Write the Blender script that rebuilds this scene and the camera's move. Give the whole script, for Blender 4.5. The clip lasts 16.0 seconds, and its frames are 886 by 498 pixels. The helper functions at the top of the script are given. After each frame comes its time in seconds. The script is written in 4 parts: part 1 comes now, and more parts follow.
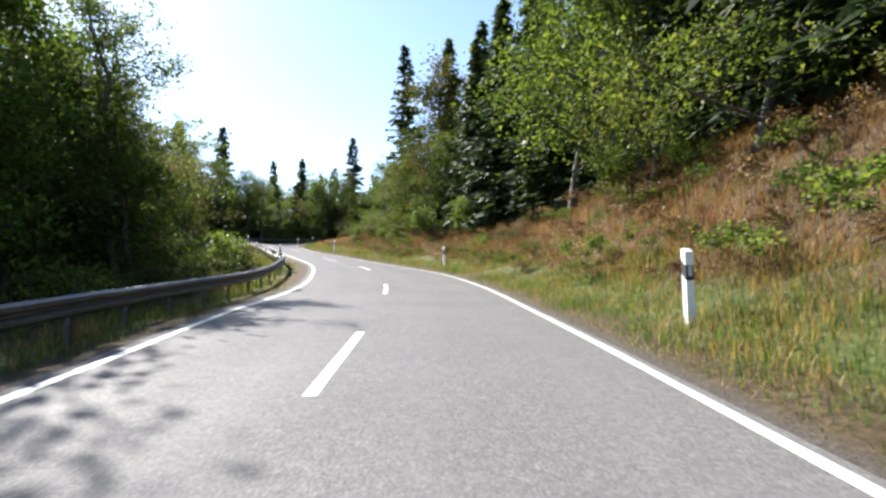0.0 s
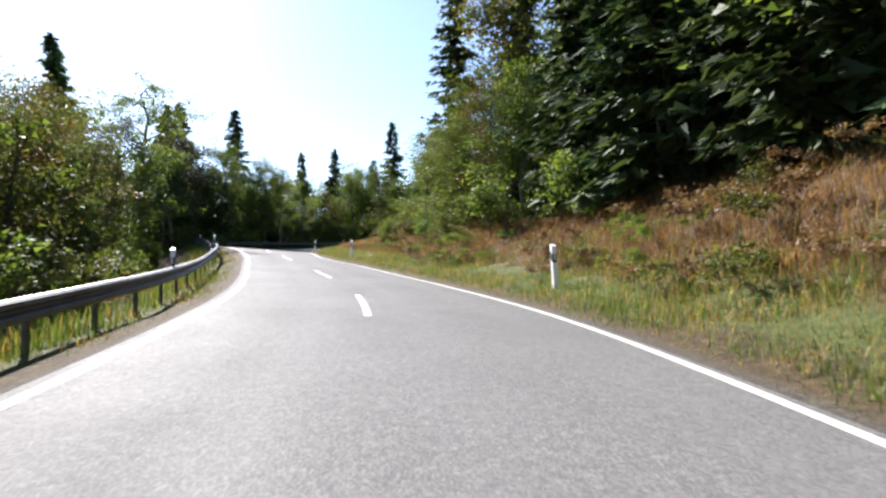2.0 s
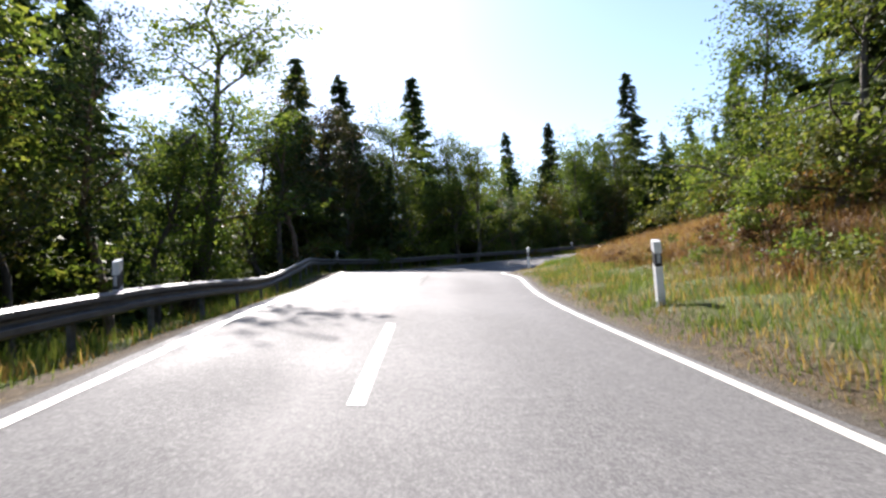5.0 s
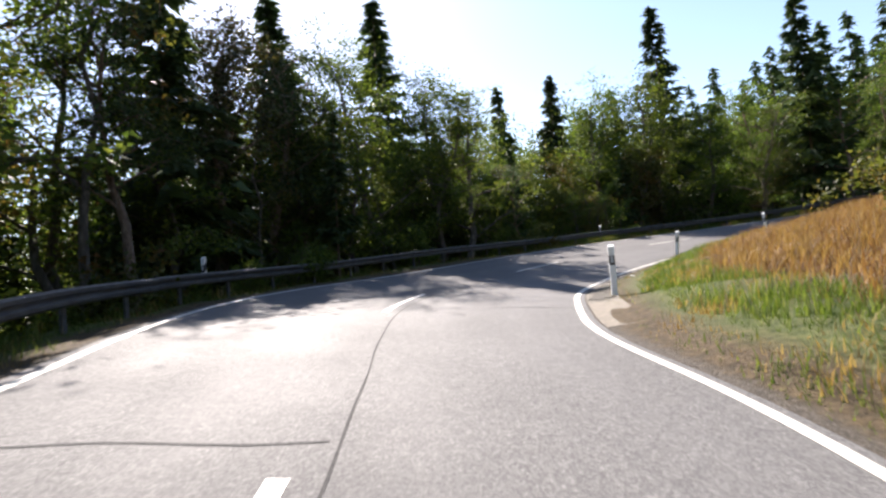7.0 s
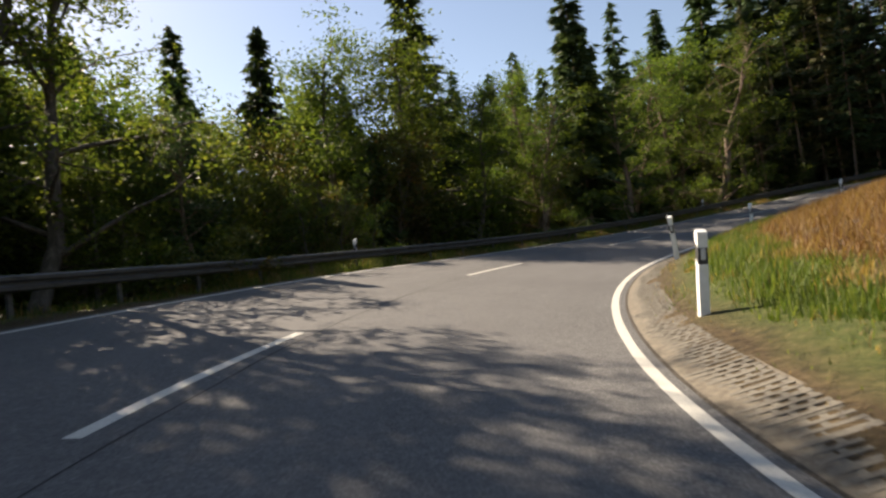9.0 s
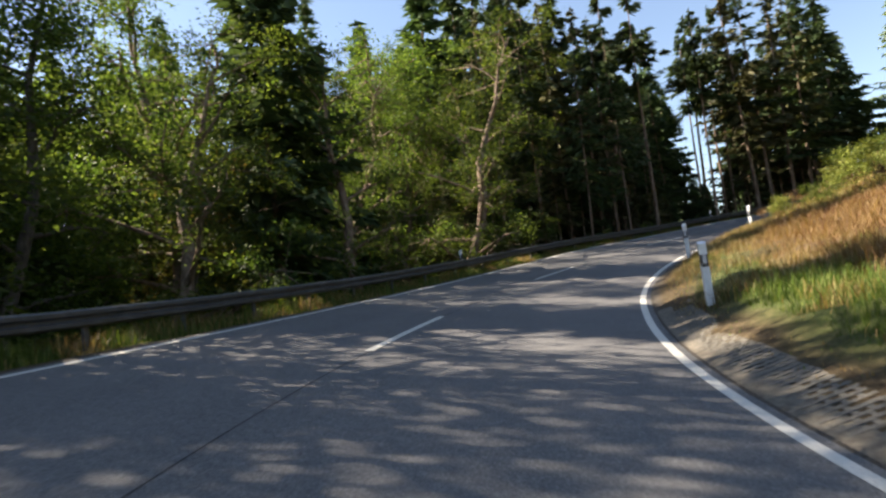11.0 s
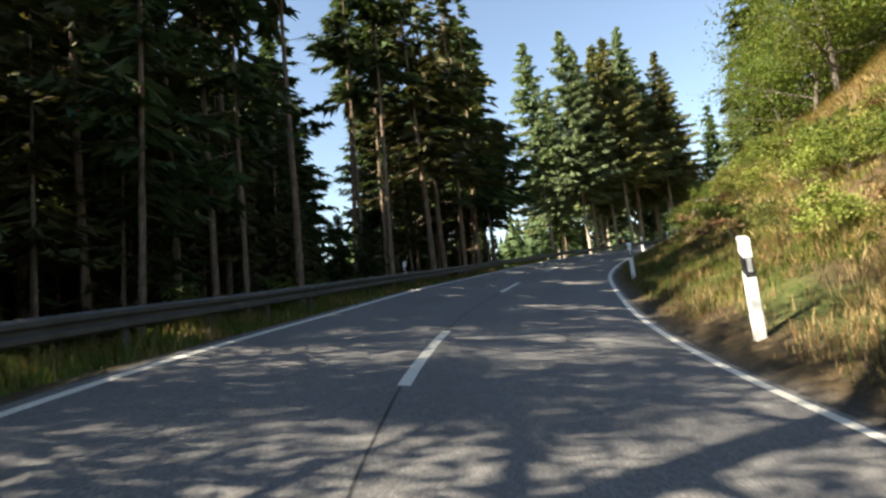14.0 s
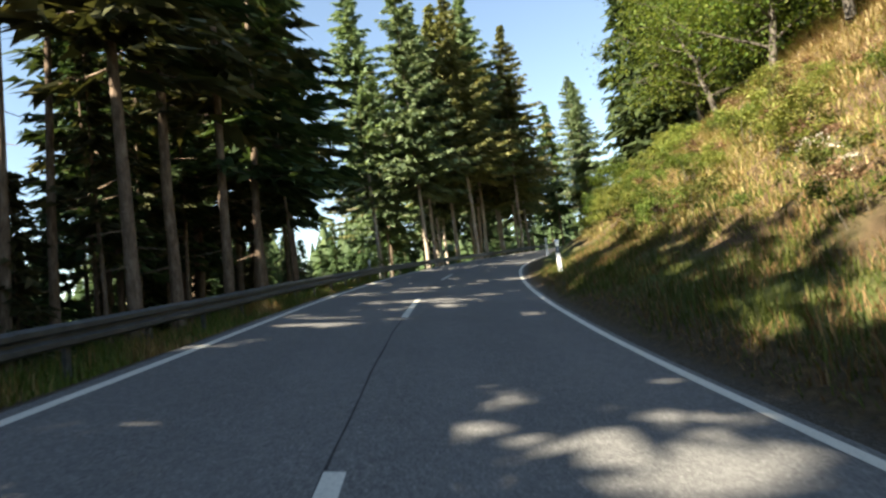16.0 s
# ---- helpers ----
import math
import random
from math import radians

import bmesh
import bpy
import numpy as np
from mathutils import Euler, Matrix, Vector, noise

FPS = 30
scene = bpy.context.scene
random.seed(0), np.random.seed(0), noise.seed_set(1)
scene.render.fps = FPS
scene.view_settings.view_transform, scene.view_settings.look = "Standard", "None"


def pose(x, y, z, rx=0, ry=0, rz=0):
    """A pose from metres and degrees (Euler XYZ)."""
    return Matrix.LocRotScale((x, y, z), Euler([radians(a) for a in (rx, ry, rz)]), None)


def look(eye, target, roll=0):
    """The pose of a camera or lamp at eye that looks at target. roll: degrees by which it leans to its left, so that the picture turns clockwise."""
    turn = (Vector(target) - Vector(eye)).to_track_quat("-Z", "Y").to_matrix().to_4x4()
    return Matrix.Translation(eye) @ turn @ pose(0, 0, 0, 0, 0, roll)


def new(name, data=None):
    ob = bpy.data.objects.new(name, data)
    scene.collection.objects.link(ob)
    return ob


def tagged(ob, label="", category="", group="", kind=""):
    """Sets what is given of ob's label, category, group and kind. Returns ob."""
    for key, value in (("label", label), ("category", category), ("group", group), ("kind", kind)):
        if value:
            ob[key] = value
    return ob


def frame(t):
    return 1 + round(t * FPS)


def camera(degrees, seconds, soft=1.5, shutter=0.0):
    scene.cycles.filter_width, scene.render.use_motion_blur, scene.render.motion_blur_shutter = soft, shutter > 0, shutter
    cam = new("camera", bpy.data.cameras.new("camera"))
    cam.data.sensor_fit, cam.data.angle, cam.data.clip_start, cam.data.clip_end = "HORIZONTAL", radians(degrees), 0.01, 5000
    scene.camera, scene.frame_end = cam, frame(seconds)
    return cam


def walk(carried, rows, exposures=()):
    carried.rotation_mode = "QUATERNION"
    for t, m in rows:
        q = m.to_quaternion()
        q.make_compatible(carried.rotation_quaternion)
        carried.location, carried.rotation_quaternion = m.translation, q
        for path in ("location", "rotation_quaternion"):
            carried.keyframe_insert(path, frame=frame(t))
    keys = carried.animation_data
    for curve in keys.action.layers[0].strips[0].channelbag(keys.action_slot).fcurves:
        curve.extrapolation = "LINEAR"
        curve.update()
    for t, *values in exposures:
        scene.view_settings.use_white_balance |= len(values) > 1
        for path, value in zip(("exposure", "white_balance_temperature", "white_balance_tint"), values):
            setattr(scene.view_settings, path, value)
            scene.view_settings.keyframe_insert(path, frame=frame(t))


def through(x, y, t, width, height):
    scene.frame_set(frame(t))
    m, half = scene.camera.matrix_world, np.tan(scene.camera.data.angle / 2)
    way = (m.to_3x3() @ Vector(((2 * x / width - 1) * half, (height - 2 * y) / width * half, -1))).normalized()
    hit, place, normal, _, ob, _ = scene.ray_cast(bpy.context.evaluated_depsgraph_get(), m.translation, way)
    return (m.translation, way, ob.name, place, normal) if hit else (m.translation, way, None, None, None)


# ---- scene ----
cam = camera(73.6, 16.0, soft=2.5, shutter=0.1)
PATH = [
    (0.0, (-0.009, 0.000, 1.308), (0.026, 9.985, 1.844), -0.54),
    (0.5, (-0.085, 4.931, 1.593), (-0.300, 14.914, 2.090), -0.80),
    (1.0, (-0.444, 9.679, 1.792), (-0.862, 19.654, 2.343), -0.69),
    (1.5, (-0.816, 14.326, 2.080), (-1.524, 24.287, 2.624), -0.64),
    (2.0, (-1.385, 19.074, 2.342), (-2.184, 29.024, 2.933), -1.56),
    (2.5, (-2.004, 23.709, 2.694), (-3.302, 33.603, 3.344), -2.25),
    (3.0, (-2.776, 28.079, 3.086), (-4.691, 37.879, 3.632), -2.79),
    (3.5, (-3.921, 32.510, 3.385), (-6.718, 42.089, 4.043), -3.46),
    (4.0, (-5.410, 36.778, 3.741), (-8.882, 46.128, 4.472), -3.59),
    (4.5, (-7.208, 40.945, 4.114), (-11.119, 50.112, 4.931), -3.65),
    (5.1, (-9.248, 45.454, 4.566), (-13.579, 54.430, 5.386), -4.24),
    (5.8, (-11.575, 50.325, 5.138), (-16.171, 59.176, 5.870), -5.33),
    (6.4, (-13.623, 54.612, 5.677), (-18.108, 63.528, 6.294), -5.80),
    (7.0, (-15.819, 59.382, 6.242), (-19.774, 68.553, 6.755), -5.32),
    (7.5, (-17.805, 63.930, 6.634), (-20.873, 73.439, 7.039), -4.00),
    (8.0, (-19.389, 68.689, 6.746), (-21.352, 78.487, 7.134), -4.27),
    (8.5, (-20.367, 73.714, 6.974), (-20.762, 83.698, 7.379), -4.76),
    (9.0, (-20.576, 78.759, 7.047), (-19.690, 88.705, 7.585), -6.19),
    (9.5, (-20.062, 83.968, 7.318), (-17.554, 93.620, 8.063), -5.53),
    (10.0, (-18.803, 88.882, 7.732), (-14.984, 98.083, 8.609), -6.41),
    (10.6, (-16.608, 94.239, 8.100), (-11.433, 102.744, 9.045), -6.75),
    (11.2, (-13.748, 99.073, 8.468), (-7.437, 106.768, 9.445), -6.61),
    (11.8, (-10.283, 103.316, 8.845), (-3.007, 110.102, 9.850), -6.24),
    (12.5, (-5.655, 107.547, 9.364), (2.583, 113.103, 10.490), -5.70),
    (13.0, (-1.938, 110.013, 9.788), (6.867, 114.585, 11.042), -5.92),
    (13.5, (2.043, 112.125, 10.290), (11.357, 115.557, 11.512), -5.28),
    (14.0, (6.300, 113.672, 10.876), (15.934, 116.089, 12.030), -5.79),
    (14.5, (10.735, 114.880, 11.317), (20.571, 116.328, 12.386), -7.30),
    (15.0, (15.373, 115.528, 11.761), (25.303, 116.076, 12.801), -8.25),
    (15.5, (19.930, 115.839, 12.258), (29.882, 115.678, 13.220), -7.79),
    (16.0, (24.490, 115.865, 12.736), (34.419, 115.199, 13.720), -6.67),
]
EXPOSURES = [(0, 1.9, 6250, 13), (3, 1.9, 6150, 16), (4.5, 1.88, 6250, 17), (7, 1.92, 6600, 18), (8, 1.92, 6700, 19), (8.5, 1.52, 6900, 17), (9, 1.5, 7900, 15), (9.5, 1.5, 7400, 15), (10, 1.82, 7000, 14),
             (12.5, 2.25, 7900, 14), (13, 1.95, 6800, 12), (13.5, 2.05, 7500, 10), (14, 2.2, 7500, 10), (14.5, 2.55, 7700, 11), (15, 2.25, 7500, 9), (15.5, 2.25, 7500, 9), (16, 2.35, 7500, 7)]
walk(cam, [(t, look(eye, target, roll)) for t, eye, target, roll in PATH], EXPOSURES)

# ---------------- sky and sun ----------------
SUN_AZ, SUN_EL = 38.5, 37.0          # degrees to the left of +y, degrees above the horizon
world = bpy.data.worlds.new("sky")
scene.world = world
world.use_nodes = True
wn, wl = world.node_tree.nodes, world.node_tree.links
sky = wn.new("ShaderNodeTexSky")
sky.sky_type, sky.sun_disc = "NISHITA", False
sky.sun_elevation, sky.sun_rotation = radians(SUN_EL), radians(-SUN_AZ)
sky.air_density, sky.dust_density, sky.ozone_density = 1.0, 0.3, 1.6
wl.new(sky.outputs[0], wn["Background"].inputs[0])
wn["Background"].inputs[1].default_value = 0.066
sun = new("sun", bpy.data.lights.new("sun", "SUN"))
sun.data.energy, sun.data.angle, sun.data.color = 5.0, radians(0.55), (1.0, 0.95, 0.86)
to_sun = Vector((-math.sin(radians(SUN_AZ)) * math.cos(radians(SUN_EL)), math.cos(radians(SUN_AZ)) * math.cos(radians(SUN_EL)), math.sin(radians(SUN_EL))))
sun.matrix_world = look(to_sun * 100, (0, 0, 0))

# ---------------- alignment of the road ----------------
# distance along the drive, heading in degrees to the left of +y
HEADINGS = [(-70, -6), (-40, -3), (0, 1.0), (5, 2.8), (10, 4.7), (15, 5.9), (20, 7.1), (25, 9.8), (30, 13.4), (35, 19.1), (40, 23.2), (45, 24.6),
            (50, 25.7), (55, 25.5), (60, 24.6), (65, 22.9), (70, 17.9), (75, 10.2), (80, 2.0), (85, -5.6), (90, -13.6), (95, -21.0), (100, -28.7),
            (105, -36.5), (110, -44.2), (115, -51.9), (120, -59.0), (125, -66.3), (130, -73.6), (135, -79.8), (143, -87.8), (147.7, -90.3),
            (160, -95), (178, -102.5), (190, -112), (200, -122), (220, -140), (260, -160), (340, -160)]
# distance, rise per metre, crossfall in degrees
GRADES = [(-70, .055, -.5), (0, .061, -.6), (8, .049, -.8), (16, .051, -.8), (24, .083, -1.6), (32, .07, -3.2), (40, .084, -3.3), (48, .113, -4.5),
          (56, .09, -6.8), (64, .1, -5.2), (72, .033, -4.6), (80, .021, -5.5), (88, .07, -6.1), (96, .07, -6.7), (104, .066, -6.6), (112, .081, -6.1),
          (120, .102, -5.6), (128, .124, -5.7), (136, .093, -7.4), (144, .103, -7.4), (200, .09, -4), (340, .05, 0)]
# distance, left edge line, centre line, right edge line (metres from the drive line)
LANES = [(-70, -3.5, -1.0, 2.2), (5, -3.4, -0.98, 2.33), (12, -3.6, -0.7, 2.59), (20, -3.07, -0.31, 3.06), (30, -3.1, -0.4, 2.95), (37, -3.24, -0.45, 2.8),
         (44, -3.13, -0.52, 2.82), (50, -2.85, -0.72, 2.53), (60, -3.13, -0.88, 2.15), (67, -3.95, -1.1, 2.32), (70, -4.87, -1.5, 1.58), (74, -6.21, -2.1, 1.67),
         (78, -6.9, -2.45, 1.49), (87, -7.01, -2.75, 1.52), (98, -6.4, -2.35, 2.05), (104, -5.81, -1.9, 2.31), (114, -4.76, -1.3, 2.78), (122, -4.03, -0.95, 2.9),
         (128, -3.63, -0.6, 2.97), (135, -3.38, -0.55, 2.98), (141, -3.16, -0.52, 2.94), (147, -3.18, -0.46, 2.91), (155, -2.87, -0.46, 2.67), (340, -3.0, -0.4, 2.62)]
# distance, height of the left verge against the roadway's plane, fall of the ground beyond it, how deep it falls
LEFT = [(-70, -0.1, 0.12, 1.5), (10, -0.18, 0.12, 1.5), (33, -0.2, 0.2, 3.0), (52, -0.18, 0.35, 6.0), (62, -0.5, 0.5, 10.0), (70, -0.0, 0.55, 12.0),
        (78, 0.01, 0.5, 12.0), (87, 0.18, 0.42, 11.0), (96, 0.01, 0.4, 10.0), (103, -0.01, 0.4, 10.0), (126, -0.06, 0.3, 8.0), (139, -0.13, 0.28, 7.0),
        (157, -0.24, 0.25, 6.0), (340, -0.25, 0.2, 5.0)]
# distance, slope of the right bank, its height, slope of the verge before it
RIGHT = [(-70, .9, 4.0, .15), (22, .9, 4.0, .15), (32, .55, 3.0, .17), (46, .45, 3.2, .2), (56, .32, 3, .18), (66, .2, 2.0, .1), (78, .17, 2.0, .12), (90, .17, 2.1, .25),
         (100, .17, 2.2, .28), (116, .2, 2.8, .3), (126, .24, 4, .32), (136, .36, 6.5, .33), (146, .56, 9.5, .33), (156, .7, 12, .3), (340, .7, 13, .3)]

STEP = 0.5
S = np.arange(-70, 340 + STEP / 2, STEP)


def table(rows, col):
    a = np.array(rows, float)
    v = np.interp(S, a[:, 0], a[:, col])
    k = np.hanning(15)
    return np.convolve(np.pad(v, 7, mode="edge"), k / k.sum(), "valid")


HEAD = np.radians(table(HEADINGS, 1))
GRADE, BANK = table(GRADES, 1), np.radians(table(GRADES, 2))
TAN = np.stack([-np.sin(HEAD), np.cos(HEAD), GRADE], 1)
LINE = np.vstack([np.zeros(3), np.cumsum((TAN[1:] + TAN[:-1]) / 2 * STEP, 0)])
LINE -= LINE[np.argmin(abs(S))]
LINE[:, 2] += 0.04
EDGE_L, CENTRE, EDGE_R = table(LANES, 1), table(LANES, 2), table(LANES, 3)
V_L, FALL_L, DEEP_L = table(LEFT, 1), table(LEFT, 2), table(LEFT, 3)
RISE_R, HIGH_R, SHOULDER = table(RIGHT, 1), table(RIGHT, 2), table(RIGHT, 3)


def at_s(values, s):
    return np.interp(s, S, values)


def cross(s, d):
    """Height against the drive line of the formed ground at d metres to the right: roadway, verges, bank and fall."""
    s, d = np.asarray(s, float), np.asarray(d, float)
    el, er, sb = at_s(EDGE_L, s), at_s(EDGE_R, s), np.sin(at_s(BANK, s))
    z = sb * np.clip(d, el - 0.25, er + 0.25)
    e = d - er
    up = np.clip(e - 0.25, 0, 1.5) * at_s(SHOULDER, s) + np.clip(e - 1.75, 0, 1.5) * at_s(RISE_R, s) * 0.55
    full = np.clip(e - 3.25, 0, None) * at_s(RISE_R, s)
    high = at_s(HIGH_R, s)
    full = np.where(full < high, full, high + (full - high) * 0.15)
    z = z + np.where(e > 0, up + np.minimum(full, high * 1.6 + 3), 0)
    f = el - d
    vl = at_s(V_L, s)
    down = np.clip((f - 0.25) / 1.2, 0, 1) * (vl + 0.12 * sb) - np.clip(f - 1.5, 0, 1.2) * 0.12
    deep = at_s(DEEP_L, s)
    fall = deep * (1 - np.exp(-np.clip(f - 2.7, 0, None) * at_s(FALL_L, s) / deep))
    return z + np.where(f > 0, down - fall, 0)


def place(s, d, up=0.0):
    """World places of points at s along the drive and d to the right, up metres over the ground."""
    s, d = np.broadcast_arrays(np.asarray(s, float), np.asarray(d, float))
    h = at_s(HEAD, s)
    x = at_s(LINE[:, 0], s) + np.cos(h) * d
    y = at_s(LINE[:, 1], s) + np.sin(h) * d
    return np.stack([x, y, at_s(LINE[:, 2], s) + cross(s, d) + up], -1)


def ground_z(x, y):
    """Height of the open ground anywhere, blended from the road's cross sections."""
    x, y = np.atleast_1d(np.asarray(x, float)), np.atleast_1d(np.asarray(y, float))
    out = np.empty(len(x))
    k = slice(None, None, 4)
    px, py, pz, ps, ph = LINE[k, 0], LINE[k, 1], LINE[k, 2], S[k], HEAD[k]
    for a in range(0, len(x), 4000):
        dx, dy = x[a:a + 4000, None] - px, y[a:a + 4000, None] - py
        r2 = dx * dx + dy * dy + 1e-3
        n = r2.argmin(1)
        row = np.arange(len(n))
        side = np.sign(dx[row, n] * np.cos(ph[n]) + dy[row, n] * np.sin(ph[n]))
        near = np.sqrt(r2[row, n])
        w = (r2[row, n][:, None] / r2) ** 5
        reach = np.minimum(np.sqrt(r2), near[:, None] * 1.6)
        zz = pz + cross(np.broadcast_to(ps, r2.shape), side[:, None] * reach)
        out[a:a + 4000] = (w * zz).sum(1) / w.sum(1)
    return out


# ---------------- helpers for meshes ----------------
def mesh_of(name, verts, quads=None, tris=None, mats=(), smooth=False, attrs=None):
    me = bpy.data.meshes.new(name)
    verts = np.asarray(verts, np.float32).reshape(-1, 3)
    loops, starts, totals, n = [], [], [], 0
    for faces, size in ((quads, 4), (tris, 3)):
        if faces is not None and len(faces):
            f = np.asarray(faces, np.int32).reshape(-1, size)
            loops.append(f.ravel())
            starts.append(n + np.arange(len(f)) * size)
            totals.append(np.full(len(f), size))
            n += f.size
    me.vertices.add(len(verts))
    me.vertices.foreach_set("co", verts.ravel())
    me.loops.add(n)
    me.loops.foreach_set("vertex_index", np.concatenate(loops).astype(np.int32))
    starts = np.concatenate(starts).astype(np.int32)
    me.polygons.add(len(starts))
    me.polygons.foreach_set("loop_start", starts)
    me.polygons.foreach_set("loop_total", np.concatenate(totals).astype(np.int32))
    me.polygons.foreach_set("use_smooth", np.full(len(starts), smooth))
    for key, v in (attrs or {}).items():
        me.attributes.new(key, "FLOAT", "POINT").data.foreach_set("value", np.asarray(v, np.float32).ravel())
    for m in mats:
        me.materials.append(m)
    me.update(calc_edges=True)
    me.validate()
    return me


def grid_faces(rows, cols, close=False):
    i, j = np.meshgrid(np.arange(rows - 1), np.arange(cols if close else cols - 1), indexing="ij")
    k = (j + 1) % cols
    return np.stack([i * cols + j, i * cols + k, (i + 1) * cols + k, (i + 1) * cols + j], -1).reshape(-1, 4)


def tube(points, radii, sides=6):
    """Vertices and faces of a tapered tube along points."""
    p, r = np.asarray(points, float), np.asarray(radii, float)
    t = np.gradient(p, axis=0)
    t /= np.linalg.norm(t, axis=1, keepdims=True) + 1e-9
    ref = np.where(abs(t[:, 2:3]) > 0.9, np.array([[1.0, 0, 0]]), np.array([[0, 0, 1.0]]))
    u = np.cross(t, ref)
    u /= np.linalg.norm(u, axis=1, keepdims=True) + 1e-9
    v = np.cross(t, u)
    a = np.arange(sides) / sides * 2 * np.pi
    ring = u[:, None] * np.cos(a)[None, :, None] + v[:, None] * np.sin(a)[None, :, None]
    return (p[:, None] + ring * r[:, None, None]).reshape(-1, 3), grid_faces(len(p), sides, True)


def joined(pieces):
    vs, fs, n = [], [], 0
    for v, f in pieces:
        vs.append(v)
        fs.append(np.asarray(f) + n)
        n += len(v)
    return np.concatenate(vs), np.concatenate(fs)


def child(name, mesh, parent, label="", m=None):
    ob = new(name, mesh)
    ob.parent = parent
    if m is not None:
        ob.matrix_basis = m
    return tagged(ob, label)


def bm_mesh(name, bm, mat):
    me = bpy.data.meshes.new(name)
    bm.normal_update()
    bm.to_mesh(me)
    bm.free()
    me.materials.append(mat)
    return me


def box_in(bm, x0, x1, y0, y1, z0, z1):
    vs = [bm.verts.new(p) for p in ((x0, y0, z0), (x1, y0, z0), (x1, y1, z0), (x0, y1, z0), (x0, y0, z1), (x1, y0, z1), (x1, y1, z1), (x0, y1, z1))]
    for f in ((0, 3, 2, 1), (4, 5, 6, 7), (0, 1, 5, 4), (1, 2, 6, 5), (2, 3, 7, 6), (3, 0, 4, 7)):
        bm.faces.new([vs[i] for i in f])
    return vs


# ---------------- materials ----------------
class Nodes:
    """Short hand for a node material."""

    def __init__(self, name, rough=0.6, metal=0.0, spec=0.5):
        self.mat = bpy.data.materials.new(name)
        self.mat.use_nodes = True
        self.n, self.l = self.mat.node_tree.nodes, self.mat.node_tree.links
        self.b = self.n["Principled BSDF"]
        self.b.inputs["Roughness"].default_value = rough
        self.b.inputs["Metallic"].default_value = metal
        self.b.inputs["Specular IOR Level"].default_value = spec
        self.coords = self.n.new("ShaderNodeTexCoord").outputs["Object"]

    def put(self, value, socket):
        if hasattr(value, "is_linked"):
            self.l.new(value, socket)
        else:
            socket.default_value = value

    def noise(self, scale, detail=4, rough=0.6, coords=None, stretch=None):
        t = self.n.new("ShaderNodeTexNoise")
        t.inputs["Scale"].default_value, t.inputs["Detail"].default_value, t.inputs["Roughness"].default_value = scale, detail, rough
        src = coords or self.coords
        if stretch:
            m = self.n.new("ShaderNodeMapping")
            m.inputs["Scale"].default_value = stretch
            self.l.new(src, m.inputs[0])
            src = m.outputs[0]
        self.l.new(src, t.inputs["Vector"])
        return t.outputs["Fac"]

    def voronoi(self, scale, out="Distance"):
        t = self.n.new("ShaderNodeTexVoronoi")
        t.inputs["Scale"].default_value = scale
        self.l.new(self.coords, t.inputs["Vector"])
        return t.outputs[out]

    def ramp(self, fac, *stops):
        r = self.n.new("ShaderNodeValToRGB")
        while len(r.color_ramp.elements) < len(stops):
            r.color_ramp.elements.new(0.5)
        for el, (pos, col) in zip(r.color_ramp.elements, stops):
            el.position = pos
            el.color = (*col, 1) if not isinstance(col, (int, float)) else (col, col, col, 1)
        self.l.new(fac, r.inputs[0])
        return r.outputs[0]

    def span(self, fac, a, b, lo, hi):
        m = self.n.new("ShaderNodeMapRange")
        self.put(fac, m.inputs[0])
        for i, v in enumerate((a, b, lo, hi)):
            m.inputs[i + 1].default_value = v
        return m.outputs[0]

    def mix(self, fac, a, b, how="MIX"):
        m = self.n.new("ShaderNodeMix")
        m.data_type, m.blend_type = "RGBA", how
        self.put(fac, m.inputs["Factor"])
        self.put((*a, 1) if isinstance(a, tuple) else a, m.inputs["A"])
        self.put((*b, 1) if isinstance(b, tuple) else b, m.inputs["B"])
        return m.outputs["Result"]

    def math(self, op, a, b=0.0):
        m = self.n.new("ShaderNodeMath")
        m.operation = op
        self.put(a, m.inputs[0])
        self.put(b, m.inputs[1])
        return m.outputs[0]

    def attr(self, name):
        a = self.n.new("ShaderNodeAttribute")
        a.attribute_name = name
        return a.outputs["Fac"]

    def random(self):
        return self.n.new("ShaderNodeObjectInfo").outputs["Random"]

    def island(self):
        return self.n.new("ShaderNodeNewGeometry").outputs["Random Per Island"]

    def colour(self, c):
        self.put((*c, 1) if isinstance(c, tuple) else c, self.b.inputs["Base Color"])
        return self

    def bump(self, height, strength=0.3, distance=0.02):
        b = self.n.new("ShaderNodeBump")
        b.inputs["Strength"].default_value, b.inputs["Distance"].default_value = strength, distance
        self.l.new(height, b.inputs["Height"])
        self.l.new(b.outputs[0], self.b.inputs["Normal"])
        return self


